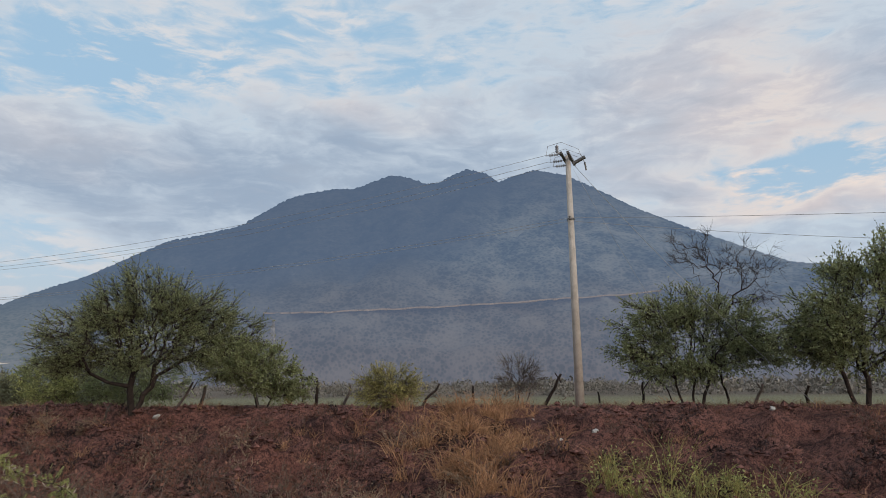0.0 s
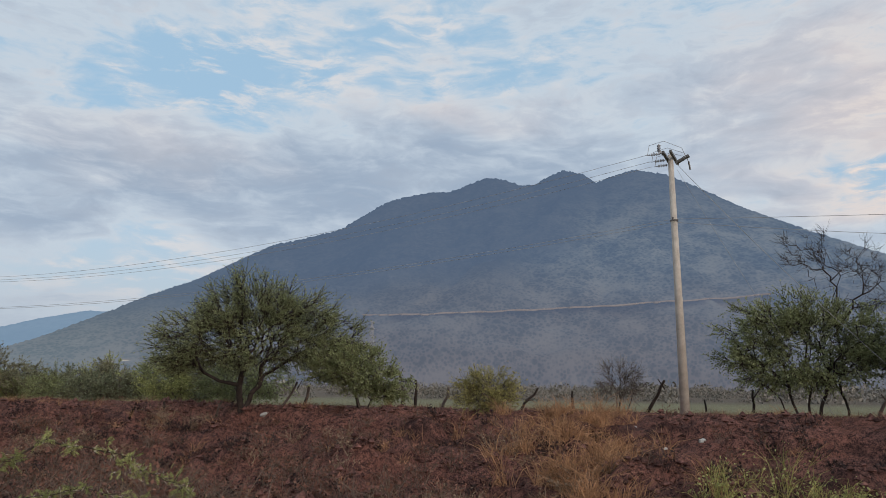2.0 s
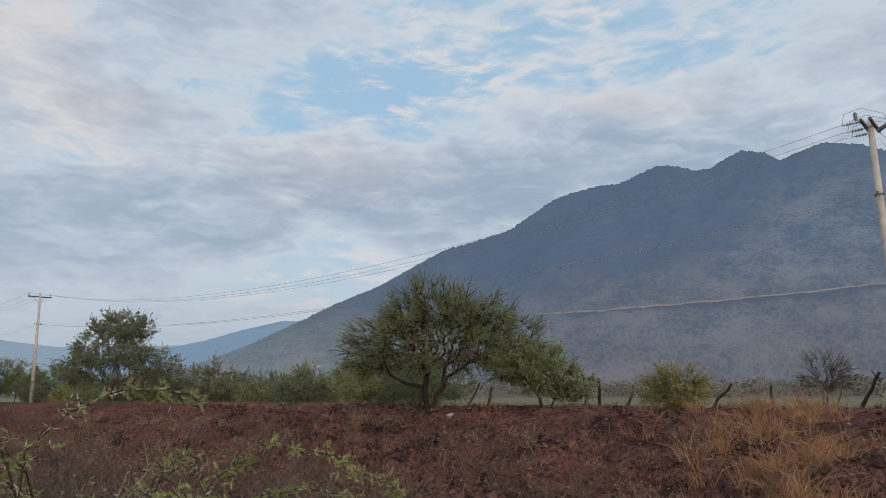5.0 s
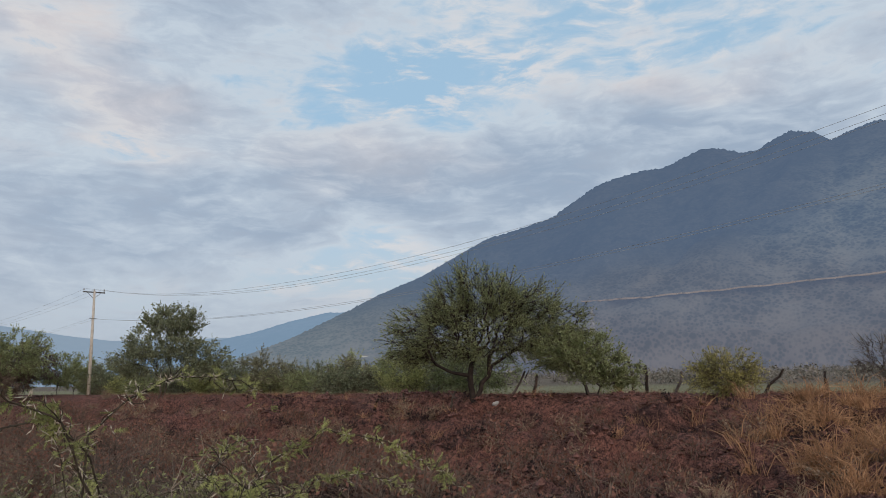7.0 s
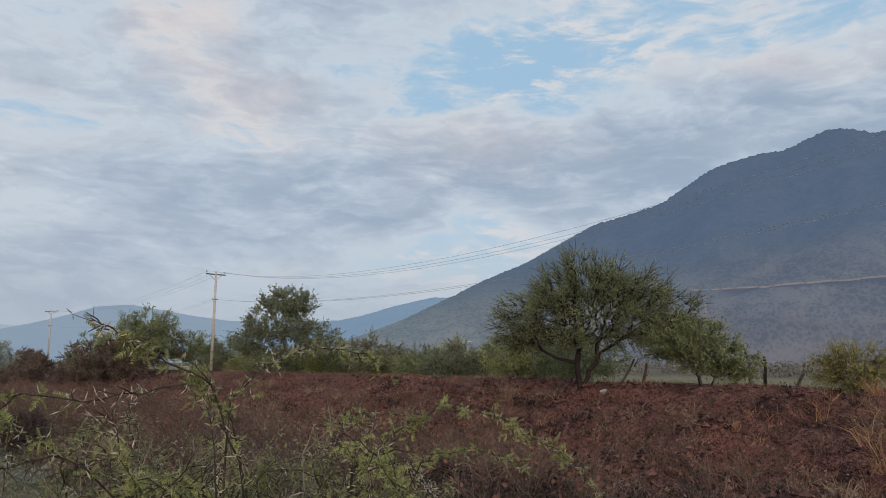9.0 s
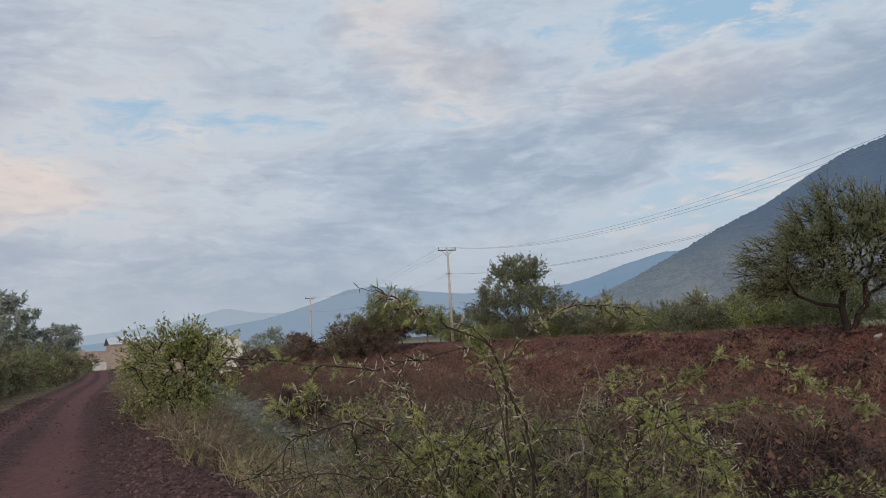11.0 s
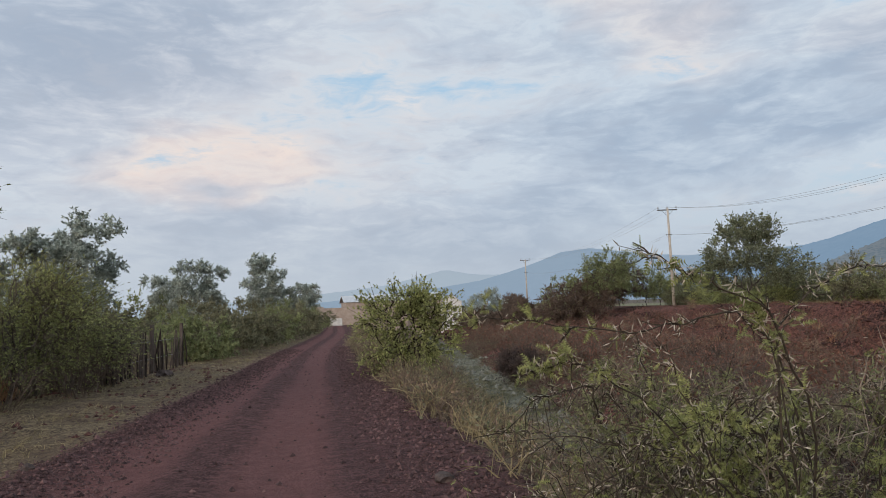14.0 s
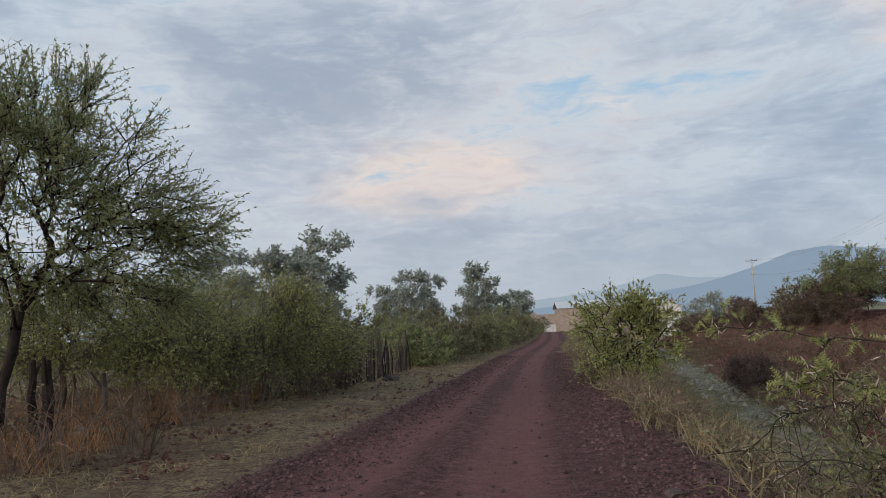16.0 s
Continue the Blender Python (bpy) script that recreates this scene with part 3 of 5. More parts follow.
def skeleton(rng, starts, blobs, n, wander=0.12, shell=2.4):
    """Limbs that reach from trunks to places spread through the crown: nodes, parents, tips."""
    P, parent, path = [], [], []
    for base, top in starts:
        base, top = np.array(base, float), np.array(top, float)
        m = max(2, int(np.linalg.norm(top - base) / 0.35))
        for i in range(m + 1):
            q = base + (top - base) * i / m + (rng.normal(size=3) * 0.05 * (0 < i))
            P.append(q)
            parent.append(-1 if i == 0 else len(P) - 2)
            path.append(0.0 if i == 0 else path[-1] + np.linalg.norm(q - P[-2]))
    roots = len(P)
    vol = np.array([b[3] * b[4] * b[5] for b in blobs]) ** 0.8
    pick = rng.choice(len(blobs), n, p=vol / vol.sum())
    B = np.array(blobs)[pick]
    u = unit(rng.normal(size=(n, 3))) * rng.random((n, 1)) ** (1 / shell)
    u[:, 2] = np.where(u[:, 2] < -0.45, -0.45 * rng.random(n), u[:, 2])
    T = B[:, :3] + u * B[:, 3:]
    top = np.mean([s[1] for s in starts], 0)
    fork = 0.7 * top[2]
    T = T[np.argsort(np.linalg.norm(T - top, axis=1))]
    A = np.zeros((roots + 3 * n, 3))
    L = np.zeros(roots + 3 * n)
    A[:roots], L[:roots] = P, path
    count, tips = roots, []
    for q in T:
        d = np.linalg.norm(A[:count] - q, axis=1)
        k = int(np.argmin(d + 0.45 * L[:count] + 2.0 * np.maximum(0, A[:count, 2] - q[2] - 0.1) + 1.6 * np.maximum(0, fork - A[:count, 2])))
        a = A[k]
        prev = k
        for f in (0.4, 0.75, 1.0):
            p = a + (q - a) * f
            if f < 1:
                p = p + rng.normal(size=3) * wander * d[k] + np.array([0, 0, 0.10 * d[k] * (1 - f)])
            A[count], L[count] = p, L[prev] + np.linalg.norm(p - A[prev])
            parent.append(prev)
            prev = count
            count += 1
        tips.append(count - 1)
    return A[:count], np.array(parent), np.array(tips)


def limb_radii(parent, tip, power=2.3):
    r = np.zeros(len(parent))
    for i in range(len(parent) - 1, -1, -1):
        r[i] = max(r[i], tip ** power)
        if parent[i] >= 0:
            r[parent[i]] += r[i]
    return r ** (1 / power)


def plant(name, at, label, category, seed, starts, blobs, n, twigs=6, twig=0.45, leaves=10, leaf=0.07, slim=0.28, tip=0.006,
          bark=None, foliage=None, droop=0.0, outward=0.7, kind="", group="", wander=0.12, shell=2.4, thick=1.0, twig_r=0.004, parts=("trunk", "crown"), along=0.25):
    rng = np.random.default_rng(seed)
    A, parent, tips = skeleton(rng, starts, blobs, n, wander, shell)
    r = limb_radii(parent, tip) * thick
    own = parent >= 0
    p0, p1, r0, r1 = A[parent[own]], A[own], np.minimum(r[parent[own]], r[own] * 1.5), r[own]
    fat = r1 > 0.02
    sets = []
    if fat.any():
        sets.append(tubes(p0[fat], p1[fat], r0[fat], r1[fat], 7))
    sets.append(tubes(p0[~fat], p1[~fat], r0[~fat], r1[~fat], 4))
    mid = np.mean([b[:3] for b in blobs], 0)
    src = np.concatenate([A[tips], A[tips - 1]])
    P = np.repeat(src, twigs, 0)
    D = unit(unit(P - mid) * outward + rng.normal(size=P.shape) * 0.6 + [0, 0, 0.15 - droop])
    ln = twig * (0.45 + 0.8 * rng.random(len(P)))
    M = P + D * (ln * 0.5)[:, None] + rng.normal(size=P.shape) * 0.06 * ln[:, None]
    E = P + D * ln[:, None]
    E[:, 2] -= droop * ln * 0.5
    w = np.full(len(P), twig_r)
    sets.append(bent_twigs(P, M, E, w, rng))
    ob = thing(name, at, label, category, group, kind)
    v, f = join(*sets)
    part(parts[0], mesh(parts[0], v, f, [bark or BARK], smooth=True), None, ob)
    if leaves:
        k = rng.random((len(P), leaves)) * (1 - along) + along
        q = np.where(k[..., None] < 0.5, P[:, None] + (M - P)[:, None] * (k * 2)[..., None], M[:, None] + (E - M)[:, None] * (k * 2 - 1)[..., None]).reshape(-1, 3)
        dd = unit(np.repeat(D, leaves, 0) * 0.5 + rng.normal(size=q.shape) * 0.8)
        s = leaf * (0.6 + 0.8 * rng.random(len(q)))
        v, f = leaflets(q, dd, s, s * slim, rng)
        part(parts[1], mesh(parts[1], v, None, [foliage or LEAF], tris=f), None, ob)
    return ob


def ground_at(x, y, sink=0.06):
    return (x, y, float(height(x, y)) - sink)


def seen_across(bearing, rows):
    """Crown lobes given as across the view, along it, height, half width and half height, for a tree that stands at that bearing."""
    c, d = math.cos(radians(bearing)), math.sin(radians(bearing))
    return [(c * u + d * v, -d * u + c * v, z, r, r, t) for u, v, z, r, t in rows]


# mesquite on the bank, leaning, with a lower lobe beside it
plant("mesquite_tree", ground_at(26.2, 16.3), "wide mesquite tree with a leaning trunk on the bank", "tree", 11,
      [((0, 0, -0.1), (0.35, -0.6, 1.2)), ((-0.2, 0.35, -0.1), (0.2, -0.2, 1.1)), ((0.05, 0.0, -0.1), (0.1, 0.1, 1.2))],
      seen_across(58, [(-1.7, 0, 2.7, 1.7, 1.3), (-2.3, 0.3, 2.1, 1.2, 0.8), (-0.9, 0.2, 3.6, 1.5, 1.2), (0.3, 0, 4.1, 2.0, 1.5), (1.9, 0.2, 3.7, 2.0, 1.45), (3.3, 0, 2.9, 1.7, 1.3), (4.4, 0.2, 2.2, 1.1, 0.9), (1.0, -0.3, 2.5, 2.5, 0.9)]), 520,
      twigs=8, twig=0.75, leaves=9, leaf=0.075, slim=0.22, thick=1.5, outward=1.25, tip=0.008, twig_r=0.0065, bark=DARKBARK)
plant("mesquite_tree", ground_at(27.6, 11.4), "small low mesquite tree beside fence stumps", "tree", 12,
      [((0, 0, -0.1), (0, -0.1, 0.5)), ((0.1, 0.2, -0.1), (0, 0.5, 0.7))],
      seen_across(67, [(-1.2, 0, 1.75, 1.3, 1.1), (-0.1, 0, 1.4, 1.2, 1.1), (0.8, 0, 0.95, 0.8, 0.75)]), 190, twigs=7, twig=0.5, leaves=9, leaf=0.085, slim=0.26, outward=0.9)
plant("mesquite_tree", ground_at(28.8, -4.5), "many-stemmed mesquite tree behind the concrete pole", "tree", 13,
      [((0, 0.3 * i - 0.5, -0.1), (0.1 * i, 0.55 * i - 0.8, 0.9)) for i in range(4)],
      seen_across(99, [(-1.3, 0, 2.5, 1.4, 1.5), (0.1, 0, 3.3, 1.4, 1.15), (1.5, 0, 2.6, 1.5, 1.2), (2.7, 0, 1.9, 1.2, 1.0), (0, 0, 1.6, 2.2, 0.8)]), 330,
      twigs=7, twig=0.65, twig_r=0.006, leaves=9, leaf=0.085, slim=0.25, thick=1.3, bark=DARKBARK, foliage=LEAF, outward=1.0)
plant("bare_tree", ground_at(29.4, -6.0), "tall bare dark tree with crooked leafless branches", "tree", 14,
      [((0, 0, -0.1), (0, 0.1, 4.0))],
      [(0, 0.6, 6.0, 1.3, 1.5, 0.8), (0, -0.8, 5.4, 1.3, 1.9, 1.0), (0, -1.4, 4.3, 1.2, 1.3, 0.9)], 120, twigs=5, twig=0.5, leaves=0, bark=DARKBARK, tip=0.006, twig_r=0.004, wander=0.2)
plant("mesquite_tree", ground_at(26.0, -9.6), "leafy mesquite tree with a thick forked trunk", "tree", 15,
      [((0, 0, -0.1), (0.1, -0.2, 0.95)), ((0.1, 0.25, -0.1), (0, 0.6, 0.9))],
      [(0, -0.6, 3.0, 2.0, 2.3, 1.7), (0, 1.2, 2.5, 1.7, 1.6, 1.4), (0, -0.8, 4.4, 1.6, 1.6, 1.1), (0, -3, 2.8, 1.8, 1.8, 1.5), (0, 0.6, 1.9, 1.6, 1.9, 1.0)], 380, twigs=7, twig=0.65, twig_r=0.006, leaves=9, leaf=0.085, slim=0.26, thick=1.6, bark=DARKBARK, foliage=LEAF, outward=1.0)
plant("mesquite_tree", ground_at(31.6, 45.2), "tall round mesquite tree behind the hedge", "tree", 16,
      [((0, 0, -0.1), (0.2, 0, 1.6)), ((0.3, 0.1, -0.1), (0.6, -0.3, 1.7))],
      [(0.2, -0.2, 3.8, 2.6, 2.6, 2.0), (0.6, -0.4, 5.4, 1.9, 1.9, 1.4), (-1.2, 1.0, 2.6, 1.7, 1.7, 1.6), (2.2, -1.6, 2.6, 1.8, 1.8, 1.6)], 330, twigs=6, twig=0.7, leaves=9, leaf=0.125, foliage=LEAF_DARK, outward=0.9)
plant("mesquite_tree", ground_at(31.5, 67.8), "yellow-green topped tree above reddish brush", "tree", 17,
      [((0, 0, -0.1), (0.2, 0, 2.5))],
      [(1.2, -0.5, 5.7, 2.6, 2.6, 1.4), (0.6, -0.3, 4.2, 3.4, 3.2, 1.7)], 210, twigs=6, twig=0.8, leaves=7, leaf=0.13, foliage=LEAF, outward=1.1)
for i, (x, y, r, z) in enumerate(((28.2, 68.8, 2.5, 2.2), (31.0, 67.8, 2.8, 2.5), (35.6, 71.5, 2.7, 2.6))):
    plant("dry_shrub", ground_at(x, y), "reddish brown dry shrub under the tree", "shrub", 180 + i,
          [((0, 0, -0.1), (0, 0, 0.5))], [(0, 0, z, r, r, z)], 110, twigs=6, twig=0.7, leaves=9, leaf=0.15, foliage=BROWN, group="dry shrubs")
for i, (x, y, r, z) in enumerate(((38.2, 70.5, 2.4, 2.1), (42.6, 67.5, 2.2, 1.7), (41.0, 72.5, 2.4, 2.0), (35.2, 75.0, 3.0, 2.3), (31.0, 74.0, 3.0, 2.3), (34.0, 81.0, 3.4, 2.6), (39.0, 80.0, 3.4, 2.6))):
    plant("mesquite_shrub", ground_at(x, y), "dark green shrub by the power pole", "shrub", 190 + i,
          [((0, 0, -0.1), (0, 0, 0.6))], [(0, 0, z, r, r, z)], 80, twigs=6, twig=0.65, leaves=9, leaf=0.13, foliage=LEAF, group="shrubs by the pole")
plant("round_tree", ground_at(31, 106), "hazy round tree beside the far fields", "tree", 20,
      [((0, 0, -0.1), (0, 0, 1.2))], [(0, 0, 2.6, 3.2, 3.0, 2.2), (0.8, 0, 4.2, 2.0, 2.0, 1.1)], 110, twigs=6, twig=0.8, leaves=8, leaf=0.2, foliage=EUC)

for i in range(14):
    y = 74 + 5.5 * i
    x = (9.0 + (i * 5 % 7) * 2.3 + 0.156 * y) / 0.988
    plant("dry_shrub", ground_at(x, y), "dusty brown shrub on the far bank", "shrub", 240 + i, [((0, 0, -0.1), (0, 0, 0.3))],
          [(0, 0, 1.0 + 0.3 * (i % 3), 2.4, 2.6, 1.0 + 0.3 * (i % 3))], 55, twigs=6, twig=0.7, leaves=8, leaf=0.2, foliage=(BROWN, LEAF_GREY, BROWN)[i % 3], group="dry shrubs")

# yellowish shrub and thin bare shrub on the bank's crest
plant("yellow_shrub", ground_at(27.3, 6.5), "yellow-green feathery shrub on the bank", "shrub", 21,
      [((0, 0, -0.1), (0, 0, 0.2))], [(0, 0, 0.75, 0.9, 1.15, 0.75)], 110, twigs=7, twig=0.6, leaves=8, leaf=0.06, foliage=LEAF_YELLOW, tip=0.004, outward=1.2, shell=1.7)
plant("bare_shrub", ground_at(30.0, 1.8), "leafless grey shrub with thin upright twigs", "shrub", 22,
      [((0, 0.1 * i - 0.2, -0.1), (0, 0.22 * i - 0.4, 0.4)) for i in range(4)], [(0, 0, 1.2, 0.8, 0.95, 0.9)], 110, twigs=5, twig=0.5, leaves=1, leaf=0.04, bark=GREYWOOD, foliage=LEAF_GREY, outward=0.9)

for i, (x, y, r, z) in enumerate(((5.0, 5.4, 0.8, 1.0), (6.2, 7.6, 0.9, 1.1), (4.7, 8.3, 0.8, 0.9), (7.6, 10.5, 1.0, 1.0), (6.6, 4.0, 0.9, 0.9), (9.0, 14.5, 1.1, 0.9))):
    plant("dead_shrub", ground_at(x, y), "bare grey dead shrub in the dry ditch side", "shrub", 220 + i,
          [((0.12 * k - 0.2, 0.1 * k - 0.15, -0.1), (0.25 * k - 0.4, 0.2 * k - 0.3, 0.4)) for k in range(4)], [(0, 0, z, r, r, z * 0.85)], 75, twigs=5, twig=0.35, leaves=1, leaf=0.03,
          bark=GREYWOOD, foliage=BROWN, tip=0.004, twig_r=0.0035, wander=0.2, group="dead shrubs")
# beside the road
plant("roadside_bush", ground_at(3.0, 17.7), "loose green thorny bush at the road's edge", "bush", 23,
      [((0.1 * i - 0.2, 0, -0.1), (0.2 * i - 0.4, 0.1 * i, 0.5)) for i in range(4)],
      [(0, 0, 1.2, 1.3, 1.2, 0.95), (0.1, 0, 1.85, 0.95, 0.9, 0.5)], 110, twigs=6, twig=0.55, leaves=9, leaf=0.065, slim=0.32, bark=DARKBARK, foliage=LEAF_GREEN, tip=0.007, outward=1.0)
plant("huizache_tree", ground_at(-6.8, 9.6), "overhanging huizache tree with fine feathery leaves", "tree", 24,
      [((0.2, 0, -0.1), (0.5, 0.1, 1.9)), ((-0.2, 0.15, -0.1), (-0.5, 0.3, 2.0))],
      [(0.6, 0.5, 4.0, 1.9, 1.6, 1.3), (-0.2, 0.3, 4.6, 1.7, 1.9, 0.9), (1.9, 0.9, 3.1, 1.0, 1.2, 1.0), (-2.6, 0, 4.2, 2.4, 2.2, 1.5), (0.6, 0.6, 2.7, 1.7, 1.4, 0.9), (1.7, 1.0, 2.4, 1.0, 1.0, 0.7)], 470, twigs=7, twig=0.62, leaves=18, leaf=0.05, slim=0.2, bark=DARKBARK, foliage=LEAF, thick=1.4, outward=0.9, tip=0.0055, twig_r=0.0032)
for i, (x, y, rx, rz, mat) in enumerate(((-6.6, 15.0, 1.2, 1.0, LEAF_GREEN), (-5.6, 17.0, 1.4, 1.15, LEAF_GREEN), (-7.6, 17.5, 1.6, 1.4, LEAF_GREEN), (-8.6, 14.2, 1.4, 1.3, LEAF_GREEN),
                                         (-5.1, 18.4, 1.3, 1.1, LEAF_GREEN), (-5.0, 20.0, 1.2, 1.0, LEAF_GREEN), (-8.5, 21.0, 2.0, 1.6, LEAF_GREEN), (-10.5, 17.0, 1.8, 1.5, LEAF))):
    plant("hedge_shrub", ground_at(x, y), "dense roadside shrub with bare stems below", "shrub", 40 + i,
          [((0.25 * k - 0.4, 0.1 * k, -0.1), (0.4 * k - 0.6, 0.15 * k, 0.5)) for k in range(4)],
          [(0, 0, (0.45 if i in (1, 4, 5, 6) else 0.75) + rz * 0.7, rx, rx, rz * 0.8), (0.5 * rx * math.sin(i * 2.3), 0.4 * rx, 0.95 + rz * 1.15, rx * 0.5, rx * 0.5, rz * 0.5), (-0.5 * rx * math.sin(i * 1.3), -0.4 * rx, 0.8 + rz * 0.9, rx * 0.6, rx * 0.6, rz * 0.45)], 85, shell=1.7, twigs=8, twig=0.85, leaves=9, leaf=0.052, slim=0.26, thick=2.0, bark=HEDGEWOOD, foliage=mat, group="roadside hedge", outward=0.9)
for i, (x, y, rx, rz) in enumerate(((-4.9, 29.5, 1.4, 0.9), (-4.0, 33.5, 1.6, 1.0), (-3.4, 38, 1.7, 1.0), (-2.7, 43, 1.7, 1.1), (-2.0, 49, 1.8, 1.2), (-1.2, 56, 1.8, 1.1), (-0.2, 65, 1.9, 1.0), (1.0, 76, 2.0, 1.1),
                                    (-8, 31, 2.4, 1.5), (-8, 38, 2.6, 1.5), (-7, 47, 2.6, 1.6), (-5, 58, 2.6, 1.6), (-12, 26, 2.6, 1.6), (-14, 36, 2.8, 1.6), (-3.5, 72, 3.0, 1.8), (-1, 88, 3, 2.0))):
    x += float(centre(y)) - 1.2 * float(narrow(y)) + 3.4 - 0.34 * float(np.logaddexp(0, (y - 12) / 4)) - (1.4 if i > 7 else 0.6)
    plant("hedge_shrub", ground_at(x, y), "dusty low shrub along the road's verge", "shrub", 60 + i,
          [((0, 0, -0.1), (0, 0, 0.2))], [(0, 0, rz * 0.8, rx, rx * 1.2, rz)], 60, twigs=6, twig=0.55, leaves=8, leaf=0.125, foliage=LEAF_GREY if i % 3 else LEAF, group="roadside hedge", outward=0.9)
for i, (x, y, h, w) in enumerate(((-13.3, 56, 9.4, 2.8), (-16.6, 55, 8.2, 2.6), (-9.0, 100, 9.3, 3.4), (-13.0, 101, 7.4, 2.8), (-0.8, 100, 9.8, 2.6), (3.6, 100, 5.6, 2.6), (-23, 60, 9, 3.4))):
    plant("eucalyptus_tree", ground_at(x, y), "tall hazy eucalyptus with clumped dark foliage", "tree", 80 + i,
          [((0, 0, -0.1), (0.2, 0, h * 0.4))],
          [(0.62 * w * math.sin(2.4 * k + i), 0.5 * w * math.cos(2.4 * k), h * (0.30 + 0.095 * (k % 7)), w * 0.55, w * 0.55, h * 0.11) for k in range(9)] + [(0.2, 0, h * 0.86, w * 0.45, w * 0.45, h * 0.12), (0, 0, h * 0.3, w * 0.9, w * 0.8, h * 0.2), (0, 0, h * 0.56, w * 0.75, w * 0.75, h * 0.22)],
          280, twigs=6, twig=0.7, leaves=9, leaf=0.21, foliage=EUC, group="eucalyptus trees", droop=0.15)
# hedge of mesquite scrub on the bank between the trees
for i in range(30):
    y = 20 + i * 1.75 + (i % 3) * 0.7
    x = (29.0 + (i * 7 % 5) * 0.9 + 0.156 * y) / 0.988
    s = 1.6 + 0.5 * math.sin(i * 2.1)
    plant("scrub_bush", ground_at(x, y), "low mesquite scrub bush on the bank", "bush", 100 + i,
          [((0, 0, -0.1), (0, 0, 0.2))], [(0, 0, 0.62 * s, 2.1, 2.1, 0.68 * s), (0.8 * math.sin(i), 0.8, 0.95 * s, 1.0, 1.1, 0.45 * s)], 75, shell=1.8, twigs=7, twig=0.7, leaves=8, leaf=0.10, foliage=(LEAF, LEAF_DARK, LEAF_GREY, LEAF_GREEN)[i % 4], group="scrub on the bank", outward=0.9)




# ---- power line ----
def power_pole(x, y, tall, label, double, lean=0.0):
    """A tapered concrete pole with crossarm, post insulators and a bracket for the low cable."""
    ob = thing("power_pole", (x, y, float(height(x, y))), label, "pole", "power poles")
    ob.matrix_basis = pose(x, y, float(height(x, y)), lean, 0, -9)
    bm = bmesh.new()
    rod(bm, (0, 0, -0.3), (0, 0, tall), 0.17, 0.095, 20)
    part("shaft", bm, CONCRETE, ob, "tapered pale concrete shaft", True)
    if double:   # dead end: two arms across the line, with strain insulators to the north
        for dy in (-0.13, 0.13):
            arm = part("crossarm", box(bmesh.new(), (1.7, 0.09, 0.1), (0, dy, tall - 0.12), bevel=0.008), STEEL, ob, "dark steel crossarm")
        for i, x0 in enumerate((-0.75, 0.1, 0.75)):
            bm = bmesh.new()
            for k in range(4):
                rod(bm, (x0, 0.25 + k * 0.09, tall - 0.14), (x0, 0.30 + k * 0.09, tall - 0.14), 0.045, 0.06, 10)
            rod(bm, (x0, 0.13, tall - 0.14), (x0, 0.72, tall - 0.15), 0.014)
            part("strain_insulator", bm, PORCELAIN, arm, "ribbed grey strain insulator")
            bm = bmesh.new()
            pts = [(x0, 0.7, tall - 0.15), (x0, 0.62, tall + 0.22), (x0, 0.1, tall + 0.32), (x0 * 0.8, -0.5, tall + 0.02), (x0 * 0.8, -0.62, tall - 0.35)]
            for a, b in zip(pts, pts[1:]):
                rod(bm, a, b, 0.008, n=6)
            part("jumper_wire", bm, WIRE, ob)
        bm = bmesh.new()
        for k in range(3):
            rod(bm, (-0.3, 0.35, tall + 0.08 + k * 0.09), (-0.3, 0.35, tall + 0.14 + k * 0.09), 0.05, 0.075, 12)
        rod(bm, (0, 0, tall - 0.2), (-0.3, 0.35, tall + 0.1), 0.035)
        rod(bm, (-0.3, 0.35, tall + 0.05), (-0.3, 0.35, tall + 0.38), 0.03)
        part("surge_arrester", bm, PORCELAIN, ob, "grey ribbed arrester on a slanted bracket")
        bm = bmesh.new()
        box(bm, (0.16, 0.55, 0.09), (0.1, -0.4, tall - 0.2), Matrix.Rotation(radians(-25), 4, "X"))
        rod(bm, (0.1, -0.62, tall - 0.3), (0.1, -0.66, tall - 0.62), 0.03)
        part("fuse_cutout", bm, STEEL, ob, "dark fuse cutout hanging off the arm")
    else:
        arm = part("crossarm", box(bmesh.new(), (2.0, 0.1, 0.11), (0, 0.1, tall - 0.14), bevel=0.008), STEEL, ob, "dark steel crossarm")
        for x0 in (-0.92, 0.0, 0.92):
            bm = bmesh.new()
            rod(bm, (x0, 0.1, tall - 0.1), (x0, 0.1, tall + 0.04), 0.02)
            rod(bm, (x0, 0.1, tall + 0.02), (x0, 0.1, tall + 0.12), 0.07, 0.05, 12)
            rod(bm, (x0, 0.1, tall + 0.12), (x0, 0.1, tall + 0.2), 0.055, 0.035, 12)
            part("pin_insulator", bm, PORCELAIN, arm, "grey pin insulator")
        bm = bmesh.new()
        for sx in (-0.6, 0.6):
            rod(bm, (sx, 0.1, tall - 0.18), (0, 0.1, tall - 0.75), 0.018, n=6)
        part("brace", bm, STEEL, ob)
    low = 6.95 if double else tall - 2.6
    bm = bmesh.new()
    bmesh.ops.create_cone(bm, segments=16, radius1=0.15, radius2=0.15, depth=0.06, matrix=Matrix.Translation((0, 0, low)))
    for sx in (-1, 1):
        rod(bm, (sx * 0.1, 0, low), (sx * 0.3, 0, low), 0.02, n=8)
        rod(bm, (sx * 0.27, 0, low - 0.05), (sx * 0.27, 0, low + 0.07), 0.04, n=10)
    part("cable_bracket", bm, STEEL, ob, "steel band with spool insulators")
    return ob


